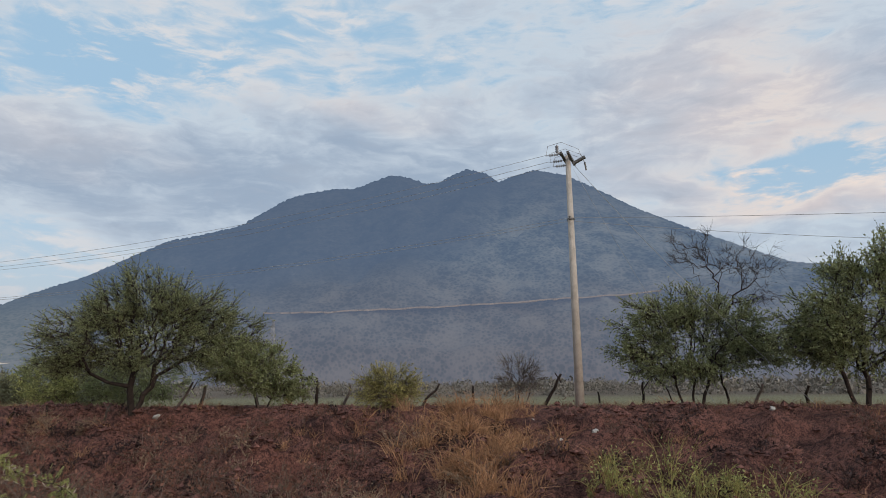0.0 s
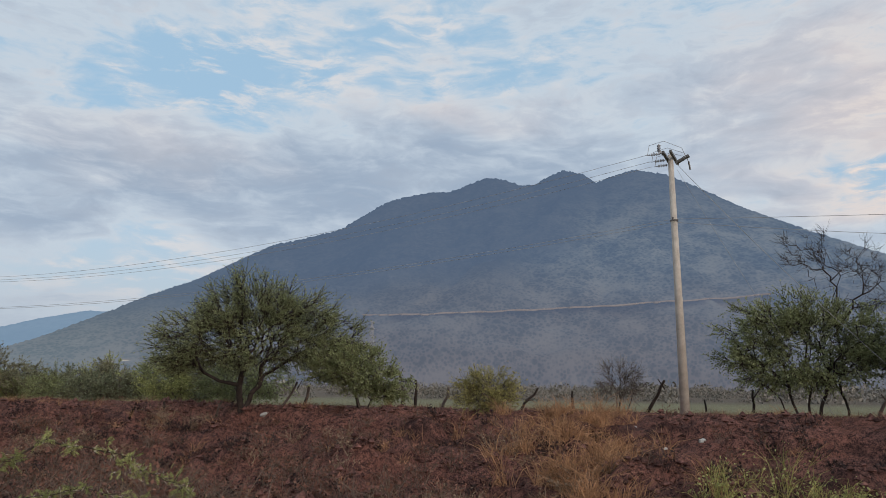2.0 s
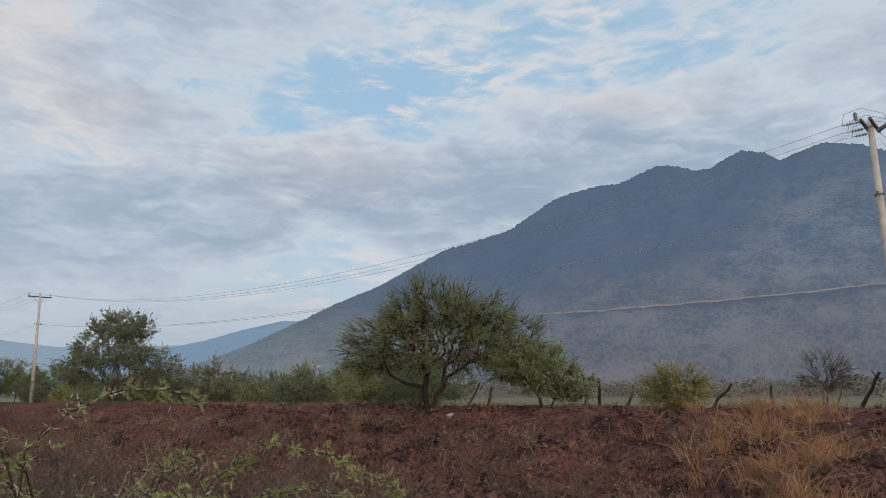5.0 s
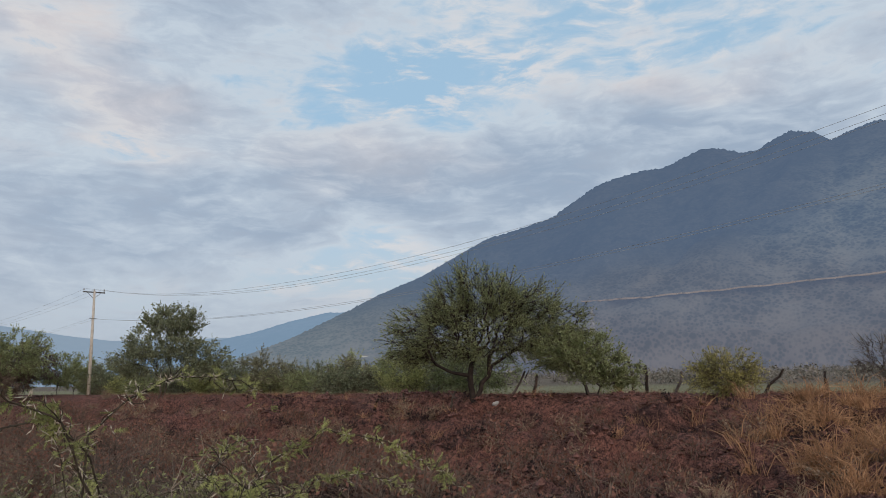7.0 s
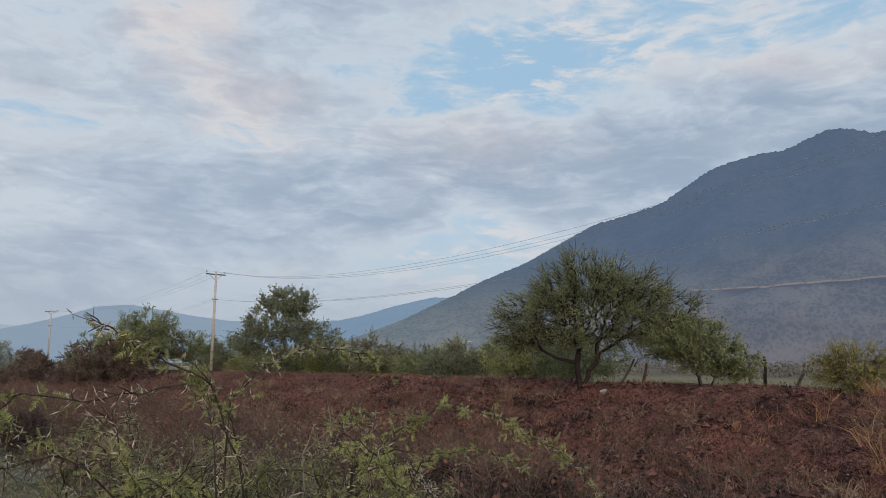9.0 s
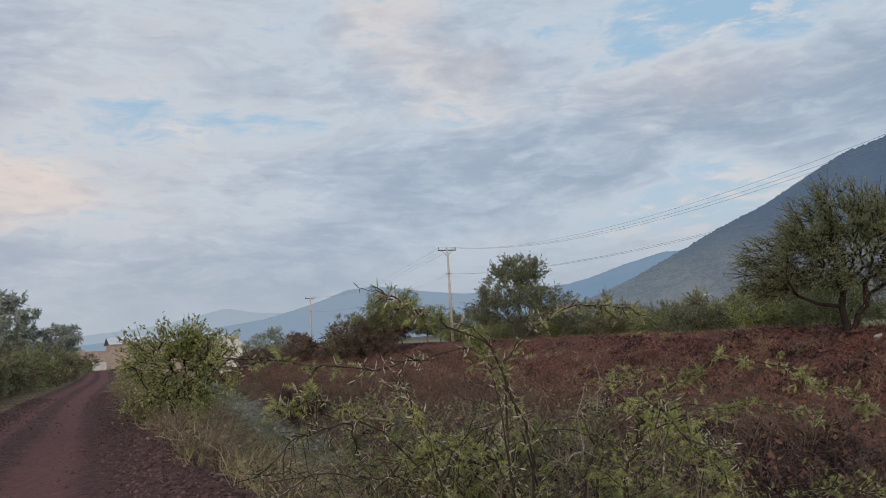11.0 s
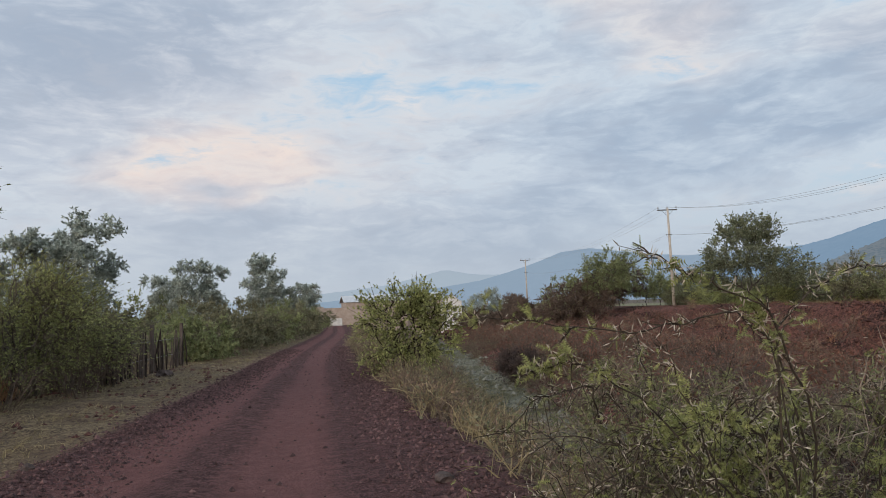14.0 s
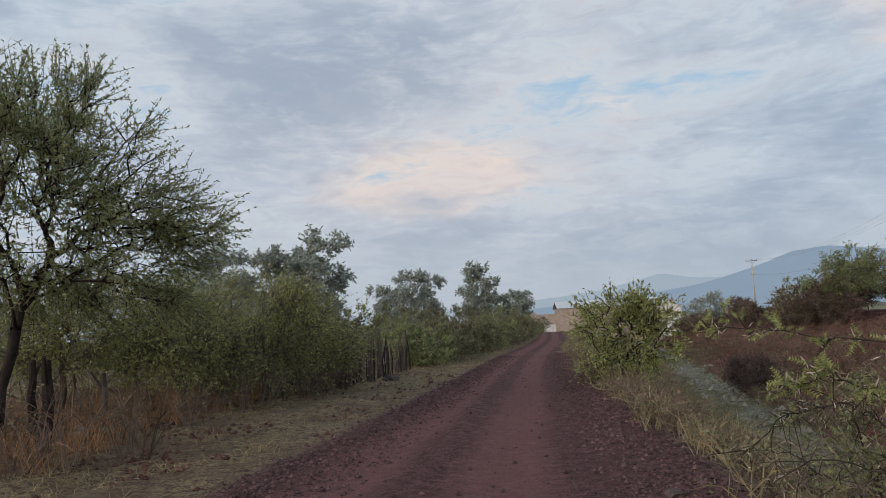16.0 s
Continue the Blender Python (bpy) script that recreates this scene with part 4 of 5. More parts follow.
power_pole(27.55, -0.56, 9.45, "tall tapered concrete power pole on the bank", True, -0.35)
power_pole(38.0, 64.8, 9.45, "concrete power pole with a crossarm behind the bank", False)
power_pole(49.0, 137.4, 9.6, "distant concrete power pole with a crossarm", False)


def wire(a, b, sag, r, label="thin sagging overhead wire between poles"):
    a, b = np.array(a, float), np.array(b, float)
    k = np.linspace(0, 1, 25)[:, None]
    p = a + (b - a) * k
    p[:, 2] -= (4 * sag * k * (1 - k))[:, 0]
    ring = np.array([(math.cos(q) * r, math.sin(q) * r) for q in np.arange(5) * 1.2566])
    across = unit(np.array([b[1] - a[1], a[0] - b[0], 0.0]))
    v = (p[:, None] + ring[None, :, :1] * across + ring[None, :, 1:] * [0, 0, 1]).reshape(-1, 3)
    i, j = np.meshgrid(np.arange(24), np.arange(5), indexing="ij")
    f = np.stack([i * 5 + j, i * 5 + (j + 1) % 5, (i + 1) * 5 + (j + 1) % 5, (i + 1) * 5 + j], -1).reshape(-1, 4)
    tagged(new("overhead_wire", mesh("overhead_wire", v, f, [WIRE])), label, "wire", "overhead wires")


Z1, Z2, Z3 = float(height(27.55, -0.5)), float(height(38.0, 64.8)), float(height(49.0, 137.4))
for o in (-0.8, 0.1, 0.8):
    wire((27.6 + o, 0.2, Z1 + 9.3), (38 + o * 1.1, 64.8, Z2 + 9.6), 2.6, 0.0075)
    wire((38 + o * 1.1, 64.8, Z2 + 9.6), (49 + o * 1.1, 137.4, Z3 + 9.75), 1.6, 0.007)
for o in (-0.27, 0.27):
    wire((27.55 + o, -0.5, Z1 + 6.95), (38 + o, 64.8, Z2 + 6.85), 1.7, 0.008)
    wire((27.55 + o, -0.5, Z1 + 6.95), (17 + o, -66, Z1 + 6.95), 2.05 + o * 2.7, 0.008)
    wire((38 + o, 64.8, Z2 + 6.85), (49 + o, 137.4, Z3 + 7), 1.3, 0.006)
wire((27.55, -0.7, Z1 + 9.1), (26.6, -8.3, Z1), 0.25, 0.015, "steel guy wire slanting from the pole to the ground")
wire((27.55, -0.7, Z1 + 8.9), (27.2, -5.2, Z1), 0.1, 0.012, "steel guy wire slanting from the pole to the ground")

# ---- fence stumps along the field ----
rs = np.random.default_rng(5)


def stump(x, y, tall, lean_x, lean_y, r):
    bm = bmesh.new()
    p = np.array([0.0, 0, -0.15])
    rad = r
    for k in range(5):
        q = p + np.array([lean_x * tall / 5, lean_y * tall / 5, tall / 5]) + rs.normal(size=3) * 0.04
        rod(bm, p, q, rad, rad * 0.9, 7)
        p, rad = q, rad * 0.9
    if tall > 1.1:
        rod(bm, p - np.array([0, 0, tall * 0.25]), p + np.array([rs.normal() * 0.1, 0.25 * rs.choice([-1, 1]), 0.05]), rad * 0.7, rad * 0.4, 6)
    ob = part("fence_post", bm, DARKBARK if rs.random() < 0.5 else GREYWOOD, None)
    ob.matrix_basis = pose(*ground_at(x, y, 0))
    tagged(ob, "crooked weathered wooden fence post leaning beside the field", "post", "fence posts")


for x, y, tall, ly in ((24.6, 20.4, 1.0, -0.5), (25.5, 19.0, 1.1, 0.2), (26.1, 17.6, 1.2, -0.4), (27.4, 15.2, 1.2, -0.5), (27.8, 14.3, 1.0, -0.3), (28.6, 12.2, 1.0, 0.1),
                       (28.8, 11.0, 1.5, -0.25), (29.2, 10.5, 1.5, 0.05), (29.0, 9.9, 1.3, 0.0), (29.5, 9.0, 1.1, -0.5), (30.3, 5.9, 1.1, -0.7), (30.7, 3.7, 0.9, 0.05), (30.9, 0.9, 1.4, -0.5),
                       (31.0, -1.3, 0.8, 0.0), (30.9, -3.0, 1.2, -0.1), (30.3, -7.0, 1.2, -0.4), (29.9, -8.9, 1.1, -0.1)):
    stump(x, y, tall, rs.normal() * 0.1, ly, 0.055 + 0.03 * rs.random())

# ---- stick fence by the road ----
fence = thing("stick_fence", (-3.7, 23.5, 0), "old fence of close-set crooked sticks by the road", "fence")
for k in range(64):
    u = k / 63
    bm = bmesh.new()
    x, y = -0.5 + 1.1 * u + rs.normal() * 0.12, -3.6 + 7.4 * u
    tall = 0.8 + 0.55 * rs.random()
    mid = np.array([x + rs.normal() * 0.04, y + rs.normal() * 0.04, tall * 0.5])
    rod(bm, (x, y, -0.15), mid, 0.026, 0.022, 6)
    rod(bm, mid, mid + np.array([rs.normal() * 0.05, rs.normal() * 0.06, tall * 0.5]), 0.022, 0.013, 6)
    part("post", bm, GREYWOOD if k % 3 else DARKBARK, fence)
for k, y in enumerate((-3.0, 0.2, 3.4)):
    bm = bmesh.new()
    rod(bm, (-0.5 + 0.15 * (y + 3.6), y, -0.2), (-0.48 + 0.15 * (y + 3.6), y + 0.05, 1.45), 0.075, 0.06, 9)
    part("post", bm, GREYWOOD, fence, "thick weathered trunk post")
for z in (0.45, 0.95):
    part("rail_wire", rod(bmesh.new(), (-0.5, -3.6, z), (0.62, 3.8, z), 0.006, n=5), WIRE, fence)
for x, y, tall, r in ((-6.5, 10.6, 1.45, 0.11), (-7.3, 11.6, 1.3, 0.09), (-6.9, 12.9, 1.2, 0.07), (0.0, 58, 1.4, 0.06)):
    stump(x, y, tall, 0.02, 0.03, r)


# ---- stones ----
def stone(x, y, r, flat, mat, label, seed):
    rng = np.random.default_rng(seed)
    bm = bmesh.new()
    bmesh.ops.create_icosphere(bm, subdivisions=2, radius=r)
    for v in bm.verts:
        n = v.co.normalized()
        v.co *= 0.85 + 0.3 * noise.noise(n * 1.7 + Vector((seed, 0, 0))) + 0.08 * rng.normal()
        v.co.z *= flat
    ob = part("stone", bm, mat, None)
    ob.matrix_basis = pose(x, y, float(height(x, y)) + r * flat * 0.35, 0, 0, seed * 47)
    tagged(ob, label, "stone", "loose stones")


for k, (x, y, r) in enumerate(((18.6, 7.4, 0.13), (17.2, 6.6, 0.10), (21.6, 0.1, 0.12), (22.0, -0.9, 0.13), (17.6, 3.3, 0.07), (17.7, 2.0, 0.08), (22.5, 17.6, 0.08), (18.4, 8.0, 0.06), (24.5, 1.0, 0.08), (24.0, -6.2, 0.12), (24.3, 19.5, 0.1), (28, 34, 0.14))):
    stone(x, y, r, 0.6, STONE, "small pale stone lying on the red bank", 3 + k)
stone(25.9, 14.9, 0.3, 0.4, STONE, "flat pale rock at the foot of the tree", 31)
stone(-3.05, 22.1, 0.26, 0.7, DARKSTONE, "dark rounded stone at the road's edge", 32)
stone(1.35, 6.9, 0.11, 0.6, DARKSTONE, "grey brown stone on the road's edge", 33)
stone(-2.7, 9.1, 0.08, 0.7, DARKSTONE, "small dark stone at the road's edge", 34)
stone(4.3, 18.6, 0.3, 0.6, STONE, "pale stone in the ditch weeds", 35)
stone(-7.0, 12.4, 0.17, 0.9, STONE, "whitish rock behind the roadside stems", 37)

# ---- building at the end of the road ----
b = thing("farm_building", (0, 0, float(height(20, 142))), "pale brick farm building with a tin gable roof", "building")
b.matrix_basis = Matrix.Translation((0, 0, 0.0)) @ Matrix.Diagonal((0.63, 0.63, 0.63, 1))
part("wall", box(bmesh.new(), (17, 0.3, 5.6), (17.3, 143, 0.6)), PLASTER, b, "sandy brick yard wall")
part("wall", box(bmesh.new(), (1.4, 0.4, 4.6), (8.9, 142.6, 1.35)), PLASTER, b)
part("gate", box(bmesh.new(), (2.9, 0.1, 1.6), (11.6, 142.75, 0.6)), WHITEWASH, b, "whitewashed low gate")
part("door", box(bmesh.new(), (0.6, 0.08, 1.9), (10.4, 142.72, 0.75)), DARKGAP, b, "dark narrow door")
part("wall", box(bmesh.new(), (20, 9, 7.4), (24, 149, 0.7)), PLASTER, b)
bm = bmesh.new()
for y0, y1, z0, z1 in ((144.2, 149, 4.35, 5.7), (153.8, 149, 4.35, 5.7)):
    v = [bm.verts.new(c) for c in ((13.6, y0, z0), (34.4, y0, z0), (34.4, y1, z1), (13.6, y1, z1))]
    w2 = [bm.verts.new((p.co.x, p.co.y, p.co.z + 0.08)) for p in v]
    bm.faces.new(v), bm.faces.new(w2)
    for i in range(4):
        bm.faces.new((v[i], v[(i + 1) % 4], w2[(i + 1) % 4], w2[i]))
part("roof", bm, TIN, b, "pale sheet metal roof")
shed = thing("shed", (33.2, 137, float(height(33, 137))), "small white gabled shed beside the farm", "shed")
shed.matrix_basis = pose(20.9, 86.3, 0.0, 0, 0, -12) @ Matrix.Diagonal((0.63, 0.63, 0.63, 1))
bm = bmesh.new()
q = [(-2, -3, -3), (2, -3, -3), (2, -3, 3.4), (0, -3, 5.0), (-2, -3, 3.4)]
f0 = [bm.verts.new(p) for p in q]
f1 = [bm.verts.new((p[0], 3, p[2])) for p in q]
bm.faces.new(f0), bm.faces.new(f1[::-1])
for i in range(5):
    bm.faces.new((f0[i], f1[i], f1[(i + 1) % 5], f0[(i + 1) % 5]))
part("wall", bm, WHITEWASH, shed)
for s in (-1, 1):
    part("roof", box(bmesh.new(), (2.75, 6.6, 0.1), (s * 1.08, 0, 4.25), Matrix.Rotation(radians(38.6 * s), 4, "Y")), TIN, shed)

# far houses at the mountain's foot
for k, (hd, r, w) in enumerate(((48.7, 1235, 9), (49.2, 1262, 7), (49.7, 1240, 12), (50.1, 1270, 8), (50.6, 1250, 7))):
    e = radians(hd)
    hz = r * math.tan(radians(1.55 + 0.05 * (k % 3)))
    ob = thing("far_house", (r * math.sin(e), r * math.cos(e), hz), "tiny whitewashed house far off at the mountain's foot", "house", "far houses", turn=-hd)
    part("wall", box(bmesh.new(), (w, 8, 14), (0, 0, -3)), WHITEWASH, ob)
    part("roof", box(bmesh.new(), (w + 1, 9, 0.5), (0, 0, 4.2)), PLASTER, ob)

# lattice pylon on the lower slope
pyl = thing("pylon", (410 * math.sin(radians(67.3)), 410 * math.cos(radians(67.3)), 0.0), "slim grey lattice pylon on the plain", "pylon")
bm = bmesh.new()
for sx in (-1, 1):
    for sy in (-1, 1):
        rod(bm, (sx * 2.0, sy * 2.0, -0.2), (sx * 0.4, sy * 0.4, 38), 0.10, 0.07, 5)
for k in range(12):
    z0, z1 = k * 3.1, (k + 1) * 3.1
    a, c = 2.0 - 1.6 * z0 / 38, 2.0 - 1.6 * z1 / 38
    for s in (1, -1):
        rod(bm, (-a * s, -a, z0), (c * s, -c, z1), 0.05, n=4)
        rod(bm, (-a, a * s, z0), (-c, -c * s, z1), 0.05, n=4)
part("tower", bm, WIRE, pyl)
for z0 in (30, 34, 37.5):
    part("crossarm", box(bmesh.new(), (7, 0.25, 0.3), (0, 0, z0)), WIRE, pyl)


# ---- low growth: brush, grass, weeds, clods ----
def ribbons(pos, d, length, width, rng, fall=0.35):
    """Thin bent blades of two faces each."""
    d = unit(d)
    side = unit(np.cross(d, rng.normal(size=d.shape))) * width[:, None]
    mid = pos + d * (length * 0.55)[:, None]
    flat = d * [1, 1, 0]
    tip = pos + d * length[:, None] + flat * (fall * length)[:, None]
    tip[:, 2] -= fall * length * 0.6
    v = np.stack([pos - side, pos + side, mid + side * 0.7, mid - side * 0.7, tip + side * 0.15, tip - side * 0.15], 1).reshape(-1, 3)
    o = np.arange(len(pos))[:, None] * 6
    return v, np.concatenate([o + [0, 1, 2, 3], o + [3, 2, 4, 5]], 0)


def stuff(name, label, category, v, f, mats, index=None):
    return tagged(new(name, mesh(name, v, f, mats, index)), label, category, kind="stuff")


def scatter(rng, n, test, x0, x1, y0, y1):
    """n places in a stretch of the plan for which test(x, y) gives at least a random share."""
    X, Y = np.zeros(0), np.zeros(0)
    for _ in range(60):
        x, y = x0 + (x1 - x0) * rng.random(n), y0 + (y1 - y0) * rng.random(n)
        k = rng.random(n) < test(x, y)
        X, Y = np.concatenate([X, x[k]]), np.concatenate([Y, y[k]])
        if len(X) >= n:
            break
    return X[:n], Y[:n]


def tufts(name, label, category, rng, X, Y, per, tall, spread, width, mat, lean=0.5, fall=0.35):
    n = len(X)
    s = 0.6 + 0.8 * rng.random(n)
    base = np.stack([X, Y, height(X, Y) - 0.02], -1)
    P = np.repeat(base, per, 0) + rng.normal(size=(n * per, 3)) * [spread, spread, 0]
    D = rng.normal(size=P.shape) * [lean, lean, 0.1] + [0, 0, 1]
    ln = tall * np.repeat(s, per) * (0.4 + 0.8 * rng.random(len(P)))
    v, f = ribbons(P, D, ln, width * (0.6 + 0.8 * rng.random(len(P))), rng, fall)
    return stuff(name, label, category, v, f, [mat])


def brush(name, label, rng, X, Y, stems, leaves, tall, wide, leaf, stem_mat, leaf_mat):
    """Twiggy clumps: thin stems that fan out and fork, with scraps of leaf."""
    n = len(X)
    s = 0.55 + 0.9 * rng.random(n)
    base = np.stack([X, Y, height(X, Y) - 0.05], -1)
    P = np.repeat(base, stems, 0) + rng.normal(size=(n * stems, 3)) * [0.08, 0.08, 0]
    S = np.repeat(s, stems)
    D = unit(rng.normal(size=P.shape) * [wide, wide, 0.15] + [0, 0, 1])
    ln = tall * S * (0.5 + 0.6 * rng.random(len(P)))
    v1, f1 = ribbons(P, D, ln, np.full(len(P), 0.006 + tall * 0.004), rng, 0.3)
    Q = P + D * (ln * 0.55)[:, None]
    Q = np.repeat(Q, 2, 0)
    D2 = unit(np.repeat(D, 2, 0) + rng.normal(size=Q.shape) * 0.6)
    v2, f2 = ribbons(Q, D2, np.repeat(ln, 2) * 0.5, np.full(len(Q), 0.004 + tall * 0.003), rng, 0.3)
    k = rng.integers(0, len(Q), n * leaves)
    R = Q[k] + D2[k] * (np.repeat(ln, 2)[k] * 0.5 * rng.random(len(k)))[:, None] + rng.normal(size=(len(k), 3)) * 0.03
    L = leaf * (0.5 + rng.random(len(k)))
    v3, f3 = blades(R, rng.normal(size=R.shape) + [0, 0, 0.3], L, L * 0.3, rng)
    v, f = join((v1, f1), (v2, f2), (v3, f3))
    return stuff(name, label, "brush", v, f, [stem_mat, leaf_mat], np.concatenate([np.zeros(len(f1) + len(f2)), np.ones(len(f3))]))


rg = np.random.default_rng(21)
patchy = lambda x, y, s, lo, hi: np.clip((rough(x, y, s, 3) - lo) / (hi - lo), 0, 1)
on_bank = lambda x, y: (off_line(x, y) > 6.5) & (off_line(x, y) < 26) & (across_road(x, y) > 3.5)

# short rusty grass over the bank, thinner where the earth is bare
X, Y = scatter(rg, 4800, lambda x, y: on_bank(x, y) * (0.15 + 0.85 * patchy(x, y, 4.0, -0.5, 0.6)), 8, 40, -14, 55)
tufts("bank_grass", "short rusty dry grass over the bank", "grass", rg, X, Y, 8, 0.22, 0.12, 0.008, RUST, 0.7)
X, Y = scatter(rg, 900, lambda x, y: on_bank(x, y) * patchy(x, y, 3.0, 0.0, 0.9) * np.clip((24.5 - off_line(x, y)) / 3, 0, 1), 8, 40, -14, 60)
brush("bank_brush", "low rust-brown twiggy brush on the bank", rg, X, Y, 10, 30, 0.5, 0.6, 0.085, BROWN, RUST)
# dense tall brush on the near side of the bank, north of the camera
X, Y = scatter(rg, 760, lambda x, y: (off_line(x, y) > 6.0) * (off_line(x, y) < 20) * (y > 5) * np.clip((y - 4) / 10, 0.1, 1) * np.clip((110 - y) / 50, 0, 1) * (0.3 + 0.7 * patchy(x, y, 3.5, -0.6, 0.5)), 6, 38, 5, 105)
brush("dry_brush", "tangled reddish dry brush beside the ditch", rg, X, Y, 14, 44, 0.85, 0.6, 0.10, BROWN, RUST)
# brush in shadow colour, to darken the crevices of the bank
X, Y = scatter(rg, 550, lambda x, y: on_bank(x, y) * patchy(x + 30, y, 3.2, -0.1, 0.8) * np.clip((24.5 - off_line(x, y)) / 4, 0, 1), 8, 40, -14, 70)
brush("shade_brush", "leafless brush coloured like shade in the bank's hollows", rg, X, Y, 12, 34, 0.5, 0.7, 0.09, SHADEBRUSH, SHADEBRUSH)
X, Y = scatter(rg, 300, lambda x, y: on_bank(x, y) * patchy(x, y + 40, 3.6, 0.2, 1.0) * (off_line(x, y) < 22), 6, 38, 2, 70)
brush("tan_brush", "tan dry twigs and seed heads on the bank", rg, X, Y, 16, 40, 0.75, 0.5, 0.07, TANBRUSH, TANBRUSH)
X, Y = scatter(rg, 420, lambda x, y: (off_line(x, y) > 6.2) * (off_line(x, y) < 13) * (0.4 + 0.6 * patchy(x, y + 11, 2.6, -0.4, 0.5)), 6, 24, 5, 60)
brush("tall_brush", "tall rust-brown brush crowding the ditch", rg, X, Y, 16, 52, 1.15, 0.55, 0.085, BROWN, RUST)
# near-black brush added to paint deep shade behind the thorn bushes
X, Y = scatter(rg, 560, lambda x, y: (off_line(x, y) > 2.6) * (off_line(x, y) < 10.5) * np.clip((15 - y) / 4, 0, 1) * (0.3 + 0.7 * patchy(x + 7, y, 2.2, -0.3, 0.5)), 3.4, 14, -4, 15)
brush("hollow_shade_brush", "shade-coloured leafless brush added to fill the hollow beside the ditch", rg, X, Y, 18, 40, 0.8, 0.7, 0.07, SHADEBRUSH, SHADEBRUSH)
# golden tufts
X, Y = scatter(rg, 190, lambda x, y: patchy(x, y, 1.3, 0.0, 0.6) * np.exp(-((y - 2.4 + (x - 21) * -0.25) / 1.7) ** 2) * (off_line(x, y) < 25.8), 16.5, 27, -2, 8)
tufts("golden_tufts", "golden dry grass tufts on the bank", "grass", rg, X, Y, 22, 0.85, 0.12, 0.010, STRAW, 0.55)
X, Y = scatter(rg, 170, lambda x, y: on_bank(x, y) * patchy(x, y, 5.0, 0.3, 1.0), 12, 36, -12, 40)
tufts("straw_tufts", "scattered straw-coloured grass tufts on the bank", "grass", rg, X, Y, 20, 0.5, 0.10, 0.006, STRAW, 0.5)
X, Y = scatter(rg, 700, lambda x, y: np.exp(-((off_line(x, y) - 25.6) / 0.9) ** 2), 22, 40, -14, 50)
tufts("crest_grass", "thin dry grass along the bank's crest", "grass", rg, X, Y, 9, 0.3, 0.12, 0.005, RUST, 0.5)
# green herbs low on the bank
X, Y = scatter(rg, 26, lambda x, y: np.exp(-((y + 2.6) / 1.4) ** 2 - ((off_line(x, y) - 17.5) / 1.6) ** 2), 14, 21, -6, 1)
brush("green_herbs", "yellow-green herbs low on the bank", rg, X, Y, 14, 60, 0.95, 0.3, 0.06, LEAF_YELLOW, LEAF_GREEN)
# weeds on the shoulder between road and ditch
shoulder = lambda x, y: (across_road(x, y) > 2.5) * np.clip((2.3 - off_line(x, y)) / 1.5, 0.08, 1) * (off_line(x, y) < 3.0)
X, Y = scatter(rg, 720, lambda x, y: shoulder(x, y) * 0.9, 1.2, 14, 4.5, 60)
brush("shoulder_weeds", "grey-green weeds between road and ditch", rg, X, Y, 12, 44, 0.62, 0.5, 0.05, PALESTRAW, LEAF_GREY)
X, Y = scatter(rg, 200, lambda x, y: shoulder(x, y) * 0.9, 1.2, 14, 5.0, 60)
tufts("shoulder_grass", "pale dry grass between road and ditch", "grass", rg, X, Y, 20, 0.5, 0.10, 0.004, PALESTRAW, 0.45)
X, Y = scatter(rg, 260, lambda x, y: shoulder(x, y) * patchy(x, y, 2.0, -0.2, 0.6), 1.2, 14, 4.5, 50)
brush("shoulder_brush", "brown dead stalks among the shoulder weeds", rg, X, Y, 14, 40, 0.6, 0.45, 0.05, BROWN, TANBRUSH)
X, Y = scatter(rg, 360, lambda x, y: (y > 9) * (off_line(x, y) > 4.7) * (off_line(x, y) < 7.6) * (0.3 + 0.7 * patchy(x, y, 2, -0.5, 0.3)), 4, 18, 2, 60)
brush("ditch_weeds", "brown weeds hanging over the ditch", rg, X, Y, 14, 46, 0.7, 0.6, 0.05, BROWN, LEAF_GREY)
X, Y = scatter(rg, 1000, lambda x, y: (off_line(x, y) > 1.6) * (off_line(x, y) < 5.0) * patchy(x, y, 1.5, -0.1, 0.5), 3, 18, 8, 60)
tufts("ditch_grass", "matted grey-green grass in the ditch", "grass", rg, X, Y, 22, 0.22, 0.15, 0.005, LEAF_GREY, 0.9, 0.6)
# left verge
verge = lambda x, y: np.clip(-across_road(x, y) - 2.7, 0, 1)
X, Y = scatter(rg, 4500, lambda x, y: verge(x, y) * (0.2 + 0.8 * patchy(x, y, 2.5, -0.4, 0.6)), -11, 2, 5, 45)
tufts("verge_grass", "short pale dry grass on the verge", "grass", rg, X, Y, 8, 0.15, 0.10, 0.005, PALESTRAW, 0.9, 0.5)
X, Y = scatter(rg, 260, lambda x, y: (x < -5.6) * 0.9, -11, -5, 8, 20)
tufts("tall_dry_grass", "tall reddish straw under the shrubs", "grass", rg, X, Y, 20, 0.7, 0.12, 0.004, STRAW, 0.35)
X, Y = scatter(rg, 160, lambda x, y: (centre(y) - 4.4 - x > 0) * 0.9, -10, -4, 8.5, 28)
brush("understorey", "thin brown stems under the shrubs", rg, X, Y, 12, 16, 1.0, 0.4, 0.05, BROWN, LEAF_GREY)
# field edge
X, Y = scatter(rg, 1500, lambda x, y: (off_line(x, y) > 26.5) & (off_line(x, y) < 32), 24, 45, -16, 60)
tufts("field_edge_grass", "dry grass along the field's fence", "grass", rg, X, Y, 9, 0.28, 0.15, 0.006, PALESTRAW, 0.5)


